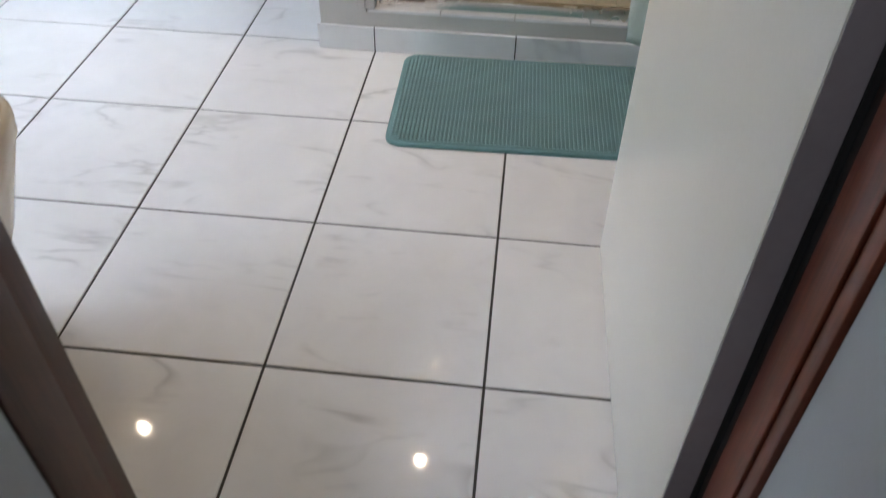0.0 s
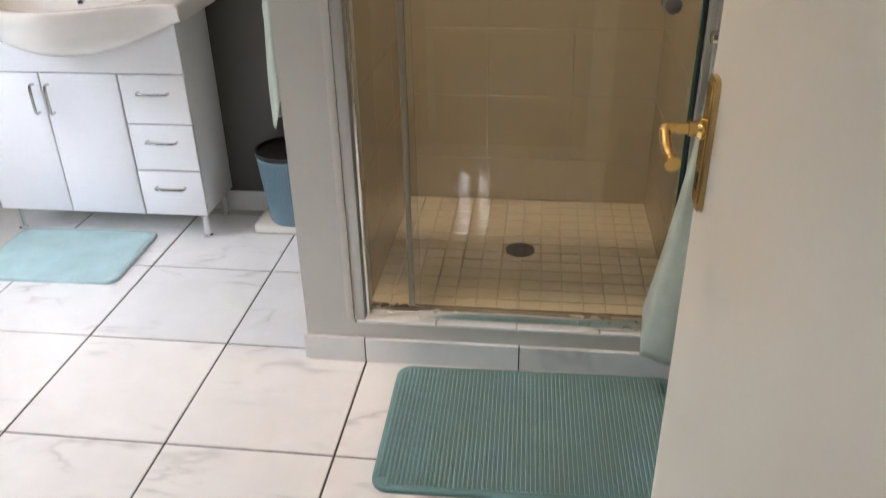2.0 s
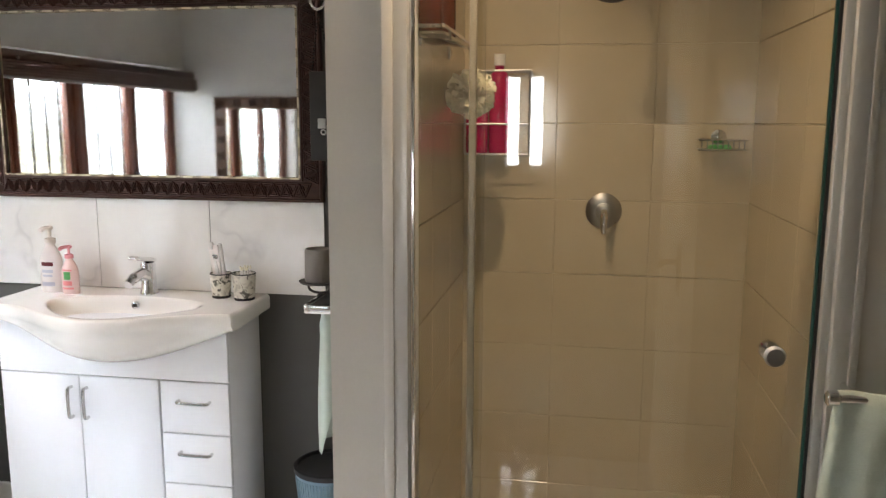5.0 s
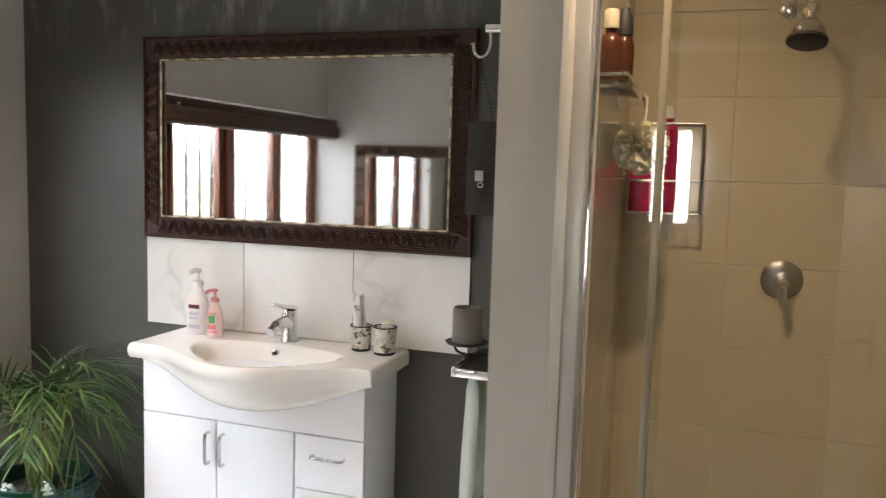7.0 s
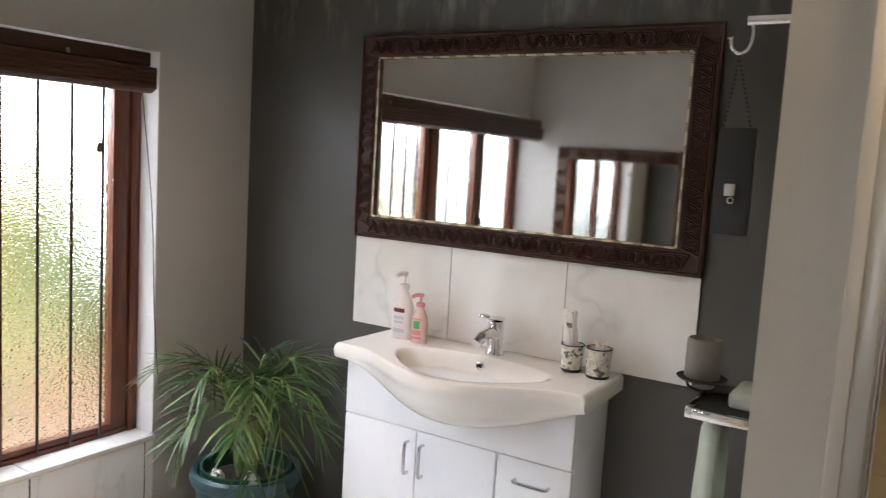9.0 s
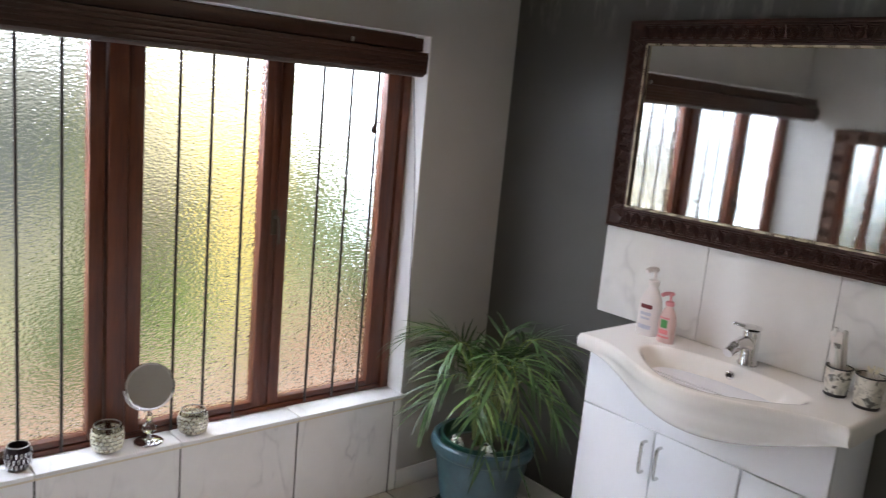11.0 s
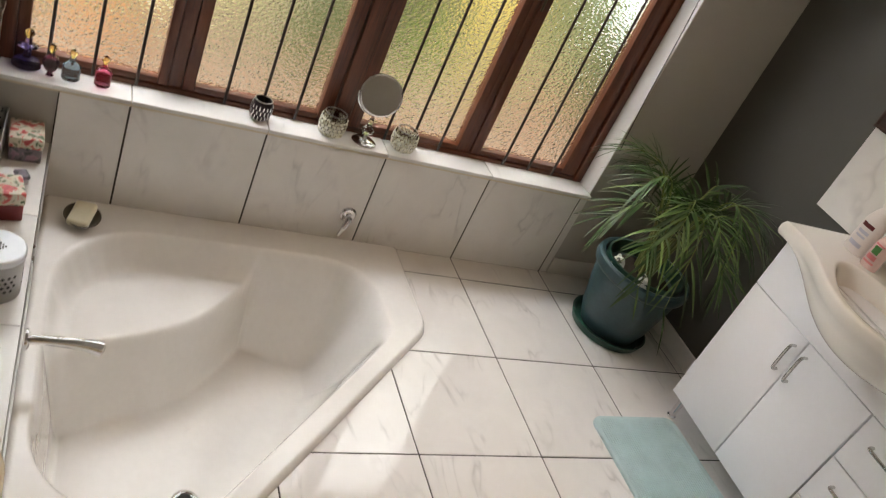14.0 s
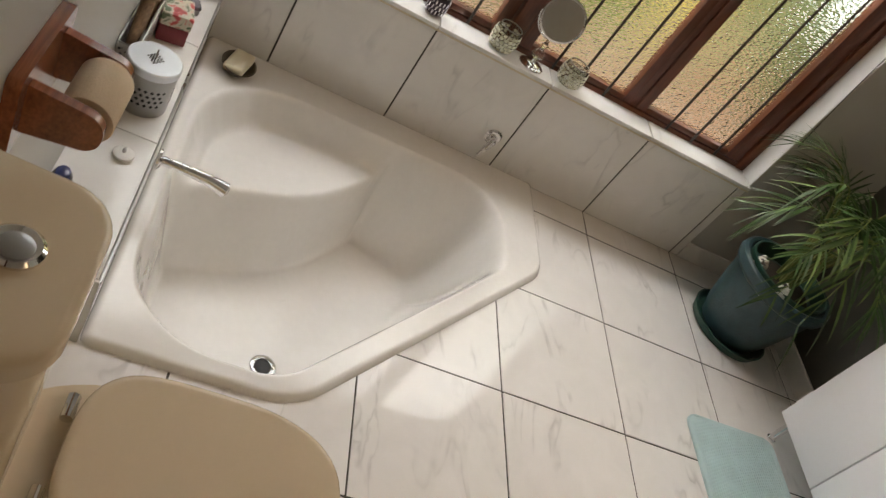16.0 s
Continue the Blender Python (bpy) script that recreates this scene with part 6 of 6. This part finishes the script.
    def scent(x, y, prof, mat, label, stop=0.012):
        b = thing("perfume_bottle", (x, y, SZ), label, "perfume bottle", "glass bottles on the sill")
        part("body", lathe(prof, (x, y, SZ), 24), mat, b)
        t = prof[-1][1]
        part("stopper", lathe([(0.004, -0.002), (0.006, 0.004), (stop, 0.014), (stop * 0.8, 0.024), (0, 0.032)], (x, y, SZ + t), 16), GOLD_STOP, b)

    scent(-2.535, 1.395, [(0.022, 0), (0.025, 0.004), (0.025, 0.046), (0.020, 0.056), (0.008, 0.062), (0.008, 0.074)], RED_GLASS, "small square-shouldered pink glass bottle with a stopper")
    scent(-2.535, 1.303, [(0.025, 0), (0.028, 0.004), (0.027, 0.044), (0.018, 0.054), (0.009, 0.060), (0.009, 0.072)], BLUE_GLASS, "pale blue glass bottle with a clear stopper")
    scent(-2.530, 1.245, [(0.012, 0), (0.006, 0.008), (0.018, 0.022), (0.025, 0.045), (0.020, 0.060), (0.008, 0.066), (0.008, 0.076)], PLUM_GLASS, "plum red heart-shaped glass bottle")
    scent(-2.555, 1.178, [(0.034, 0), (0.042, 0.006), (0.036, 0.022), (0.012, 0.034), (0.010, 0.060), (0.030, 0.070), (0.010, 0.080), (0.010, 0.095)], VIOLET_GLASS, "violet glass bottle with a wide flat base", 0.015)


sill_things()


# ---- potted palm ----
def palm():
    x, y = -2.145, 3.475
    p = thing("potted_palm", (x, y, 0), "bushy green areca palm in a teal glazed pot on a saucer", "potted plant")
    part("saucer", lathe([(0.150, 0.0), (0.160, 0.004), (0.172, 0.036), (0.166, 0.037), (0.150, 0.012), (0, 0.010)], (x, y, 0.0006), 48), POT_GREEN, p, "dark green plastic saucer")
    part("pot", lathe([(0.118, 0), (0.126, 0.004), (0.150, 0.07), (0.176, 0.20), (0.186, 0.272), (0.202, 0.282), (0.208, 0.300), (0.203, 0.322), (0.192, 0.330), (0.180, 0.326), (0.172, 0.28), (0.0, 0.27)], (x, y, 0.013), 56), POT_GLAZE, p, "teal glazed ceramic pot")
    part("inner_pot", lathe([(0.165, 0.20), (0.170, 0.35), (0.162, 0.352), (0.155, 0.28)], (x, y, 0.0), 40), POT_GREEN, p, "dark green plastic inner pot")
    soil = lathe([(0.158, 0.270), (0.12, 0.302), (0.05, 0.310), (0, 0.312)], (x, y, 0.0), 32)
    part("soil", soil, SOIL, p)
    rng = random.Random(11)
    for k in range(17):
        drooping = k in (3, 8, 14)
        a = (-0.35, 0.15, -0.75)[(3, 8, 14).index(k)] if drooping else k * 2.39996 + rng.uniform(-0.25, 0.25)
        tall = (k % 9) / 8.0
        reach = rng.uniform(0.36, 0.46) * (1.0 - 0.32 * tall)
        high = 0.31 + 0.17 * tall + rng.uniform(-0.03, 0.03)
        droop = rng.uniform(0.02, 0.10) + (0.24 if drooping else 0.0)
        lean = Vector((math.cos(a), math.sin(a), 0))
        if (x + lean.x * reach) < XW + 0.06 and not (y + lean.y * reach < 3.25):
            reach *= 0.62
        if (y + lean.y * reach) > YF - 0.08:
            reach *= 0.55
        if lean.x - lean.y > 0.9:
            reach *= 0.72
        root = Vector((x, y, 0.30)) + lean * rng.uniform(0.01, 0.05)
        pts = bend([root, root + lean * reach * 0.14 + Vector((0, 0, high * 0.55)), root + lean * reach * 0.42 + Vector((0, 0, high * 0.95)), root + lean * reach * 0.76 + Vector((0, 0, high * 1.03 - droop * 0.25)), root + lean * reach * 1.06 + Vector((0, 0, high * 0.98 - droop))], 7)
        n = len(pts)
        bm = bmesh.new()
        first = int(n * 0.36)
        for i in range(first, n):
            s = (i - first) / (n - 1 - first)
            q = pts[i]
            d = (pts[min(i + 1, n - 1)] - pts[max(i - 1, 0)]).normalized()
            side = d.cross(Vector((0, 0, 1))).normalized()
            up = side.cross(d)
            size = 0.168 * (0.45 + 0.62 * math.sin(math.pi * (0.22 + 0.62 * s))) * rng.uniform(0.85, 1.1)
            spread = 1.0 - 0.55 * s
            for sg in (-1, 1):
                if rng.random() < 0.32:
                    continue
                go = (d * rng.uniform(0.85, 1.05) + side * sg * spread * rng.uniform(0.85, 1.1) + up * rng.uniform(0.20, 0.48)).normalized()
                w = go.cross(up).normalized()
                wide = rng.uniform(0.0036, 0.0058)
                fall = Vector((0, 0, -1)) * rng.uniform(0.10, 0.60)
                prev = None
                for f, g in ((0.0, 0.35), (0.2, 0.95), (0.45, 1.0), (0.7, 0.75), (0.88, 0.4), (1.0, 0.04)):
                    c = q + go * size * f + fall * size * f * f
                    c.x = max(c.x, XW + 0.006) if c.y > 3.30 or c.z < 0.44 else max(c.x, XW - 0.05)
                    c.y = min(c.y, YF - 0.008)
                    e = [bm.verts.new(c + w * wide * g), bm.verts.new(c + up * wide * -0.4 * g), bm.verts.new(c - w * wide * g)]
                    if prev:
                        bm.faces.new((prev[0], prev[1], e[1], e[0])), bm.faces.new((prev[1], prev[2], e[2], e[1]))
                    prev = e
        fr = tagged(part("frond", bm, LEAF, p, "", 60), kind="stuff")
        part("stalk", tube(pts, [0.0055 * (1 - 0.8 * i / (n - 1)) for i in range(n)], 6), STEM, fr)
    for fx, fy, fz, fr in ((-2.150, 3.335, 0.330, 0.030), (-2.030, 3.390, 0.330, 0.032)):
        g = bmesh.new()
        bmesh.ops.create_icosphere(g, subdivisions=3, radius=fr, matrix=Matrix.LocRotScale((fx, fy, fz), None, (1, 1, 1.15)))
        for ex in (-0.4, 0.4):
            bmesh.ops.create_icosphere(g, subdivisions=2, radius=fr * 0.32, matrix=Matrix.Translation((fx + ex * fr, fy, fz + fr * 1.05)))
        ob = single("pot_figurine", g, FIGURINE, "small black and white glazed animal figurine in the plant pot", "figurine", "pot figurines")
        del ob


FIGURINE = floral("black_white_glaze", (0.72, 0.71, 0.68), (0.72, 0.71, 0.68), (0.03, 0.03, 0.03))
palm()

# ---- downlights, garden outside ----
for lx, ly in LAMP_SPOTS:
    dl = thing("downlight", (lx, ly, CEIL), "small round recessed ceiling downlight, switched on", "ceiling light", "ceiling downlights")
    part("ring", lathe([(0.034, -0.001), (0.052, -0.001), (0.054, -0.005), (0.046, -0.010), (0.034, -0.009)], (lx, ly, CEIL), 28), ALU, dl)
setting("ground", box(-40, XW - 0.2, -40, 40, -0.5, -0.4), plain("paving_ground", (0.25, 0.18, 0.12), 0.9), "brown paved garden ground outside")
# this plane glows and lights the room through the window
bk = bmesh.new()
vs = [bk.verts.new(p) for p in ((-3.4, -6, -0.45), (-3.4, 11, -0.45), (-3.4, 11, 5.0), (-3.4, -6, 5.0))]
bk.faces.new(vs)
setting("backdrop", bk, GARDEN, "glowing backdrop painted as a sunlit garden beyond the obscure window", 0)


# ---- tiles, laid last ----
def piece(parent, name, mesh, loc):
    ob = new(name, mesh)
    ob.parent = parent
    ob.location = Vector(loc) - base_of(parent)
    return ob


def slab_mesh(name, sx, sy, sz, mat, bevel=0.0015):
    me = as_mesh(name, box(-sx / 2, sx / 2, -sy / 2, sy / 2, -sz / 2, sz / 2, bevel, 1), 0)
    me.materials.append(mat)
    return me


FLOOR = bpy.data.objects["floor"]
G = 0.0028
full = slab_mesh("floor_tile", 0.45 - 2 * G, 0.45 - 2 * G, 0.010, MARBLE)
for i in range(len(LINES_X) - 1):
    for j in range(len(LINES_Y) - 1):
        x0, x1 = max(LINES_X[i], XW) + G, min(LINES_X[i + 1], XR) - G
        y0, y1 = max(LINES_Y[j], 1.0) + G, min(LINES_Y[j + 1], YF) - G
        if x1 - x0 < 0.01 or y1 - y0 < 0.01 or (x0 > -0.12 and y0 > 2.79 and x1 < 0.9):
            continue
        left = outside([(x0, y0), (x1, y0), (x1, y1), (x0, y1)], HOLE)
        if abs(sum(area2(p) for p in left)) < 1e-4:
            continue
        whole = abs(abs(sum(area2(p) for p in left)) - 2 * (x1 - x0) * (y1 - y0)) < 1e-6
        if whole and abs(x1 - x0 - 0.45 + 2 * G) < 1e-6 and abs(y1 - y0 - 0.45 + 2 * G) < 1e-6:
            piece(FLOOR, "floor_tile", full, ((x0 + x1) / 2, (y0 + y1) / 2, -0.005))
        else:
            part("floor_tile", plates(left, -0.010, 0.0) if not whole else box(x0, x1, y0, y1, -0.010, 0.0, 0.0015, 1), MARBLE, FLOOR, "", 0)

WALLW = bpy.data.objects["wall_window"]
edges = [1.277, 1.486, 1.93, 2.38, 2.83, 3.28, WY1]
for a, b in zip(edges, edges[1:]):
    part("wall_tile", box(XW + 0.0005, XW + 0.008, a + 0.0032, b - 0.0032, 0.0025, 0.409, 0.001, 1), MARBLE_WALL, WALLW, "", 0)
part("wall_tile_grout", boxes([(XW + 0.0002, XW + 0.005, 1.277, WY1 - 0.002, 0.0005, 0.409)]), GROUT, WALLW)
SILL = bpy.data.objects["window_sill"]
edges = [WY0 + 0.045, 1.486, 1.93, 2.38, 2.83, WY1 + 0.002]
for a, b in zip(edges, edges[1:]):
    part("sill_tile", box(-2.598, XW + 0.018, a + 0.0012, b - 0.0012, 0.4128, 0.4285, 0.004, 2), SILL_TILE, SILL)
WALLF = bpy.data.objects["wall_far"]
for a, b in ((-1.90, -1.472), (-1.472, -1.032), (-1.032, -0.606)):
    part("splash_tile", box(a + 0.0012, b - 0.0012, YF - 0.009, YF - 0.0005, 0.897, 1.2275, 0.001, 1), MARBLE_WALL, WALLF, "", 0)
part("splash_grout", box(-1.899, -0.607, YF - 0.005, YF - 0.0008, 0.898, 1.2265), GROUT, WALLF)
skirt = [(-2.35, -1.90), (-2.482, -2.35), (-1.90, -1.45), (-1.45, -1.0), (-1.0, -0.55), (-0.55, -0.275)]
for a, b in skirt:
    part("skirting_tile", box(a + 0.001, b - 0.001, YF - 0.010, YF - 0.0007, 0.0004, 0.085, 0.001, 1), MARBLE_WALL, WALLF, "", 0)
part("skirting_tile", box(XW + 0.0008, XW + 0.009, WY1 + 0.002, YF - 0.011, 0.0004, 0.085, 0.001, 1), MARBLE_WALL, WALLW, "", 0)
STEP = bpy.data.objects["shower_step"]
for a, b in ((-0.2735, -0.102), (-0.098, 0.348), (0.352, 0.798), (0.802, 1.24)):
    part("skirting_tile", box(a, b, SY0 - 0.013, SY0 - 0.001, 0.0004, 0.083, 0.001, 1), MARBLE_WALL, STEP, "", 0)
part("skirting_grout", box(-0.2725, 1.24, SY0 - 0.010, SY0 - 0.0006, 0.0004, 0.080), GROUT, STEP)
for k in range(4):
    a = -0.122 + 0.2315 * k
    part("threshold_tile", box(a + 0.0015, a + 0.230, SY0 - 0.004, SY0 + 0.104, 0.1305, 0.1415, 0.002, 1), SILL_TILE, STEP, "", 0)
NIB = bpy.data.objects["shower_wall_left"]
for a, b in ((2.78, 2.83), (2.83, 3.28), (3.28, 3.763)):
    part("skirting_tile", box(-0.2835, -0.2738, a + 0.001, b - 0.001, 0.0004, 0.085, 0.001, 1), MARBLE_WALL, NIB, "", 0)
LEDGE = bpy.data.objects["ledge"]
for a, b in zip([XW, -2.09, -1.64, -1.19], [-2.09, -1.64, -1.19]):
    part("ledge_tile", box(a + 0.0012, b - 0.0012, YN + 0.001, 1.273, 0.2035, 0.2130, 0.001, 1), MARBLE_WALL, LEDGE, "", 0)
    part("ledge_front_tile", box(a + 0.0012, b - 0.0012, 1.2705, 1.2785, 0.003, 0.2030, 0.001, 1), MARBLE_WALL, LEDGE, "", 0)
part("ledge_end_tile", box(-1.1895, -1.181, YN + 0.001, 1.2785, 0.0005, 0.2130, 0.001, 1), MARBLE_WALL, LEDGE, "", 0)

LINING = bpy.data.objects["shower_back_lining"]
TW, TH = 0.3067, 0.2475
back = slab_mesh("shower_tile", TW - 0.0008, 0.006, TH - 0.0018, SHOWER_TILE, 0.0015)
side = slab_mesh("shower_tile", 0.006, TW - 0.0149, TH - 0.0018, SHOWER_TILE, 0.0015)
low_back = slab_mesh("shower_tile", TW - 0.0008, 0.006, 0.170, SHOWER_TILE, 0.0012)
low_side = slab_mesh("shower_tile", 0.006, TW - 0.0149, 0.170, SHOWER_TILE, 0.0012)
for r in range(-1, 9):
    z = 0.3893 + TH * r if r >= 0 else 0.1795
    mb, ms = (back, side) if r >= 0 else (low_back, low_side)
    for k in range(3):
        piece(LINING, "shower_tile", mb, (SX0 + TW * (k + 0.5), YF - 0.0065, z))
        yk = SY0 + 0.105 + 0.2930 * (k + 0.5)
        piece(LINING, "shower_tile", ms, (SX0 + 0.0015, yk, z))
        piece(LINING, "shower_tile", ms, (SX1 - 0.0015, yk, z))
BED = bpy.data.objects["shower_floor"]
N = 14
mt = slab_mesh("mosaic_tile", 0.92 / N - 0.0035, 0.87 / N - 0.0035, 0.008, MOSAIC, 0.0015)
for i in range(N):
    for j in range(N):
        xk, yk = SX0 + 0.92 / N * (i + 0.5), SY0 + 0.105 + 0.87 / N * (j + 0.5)
        if math.hypot(xk - 0.333, yk - 3.345) > 0.035:
            piece(BED, "mosaic_tile", mt, (xk, yk, 0.0895))
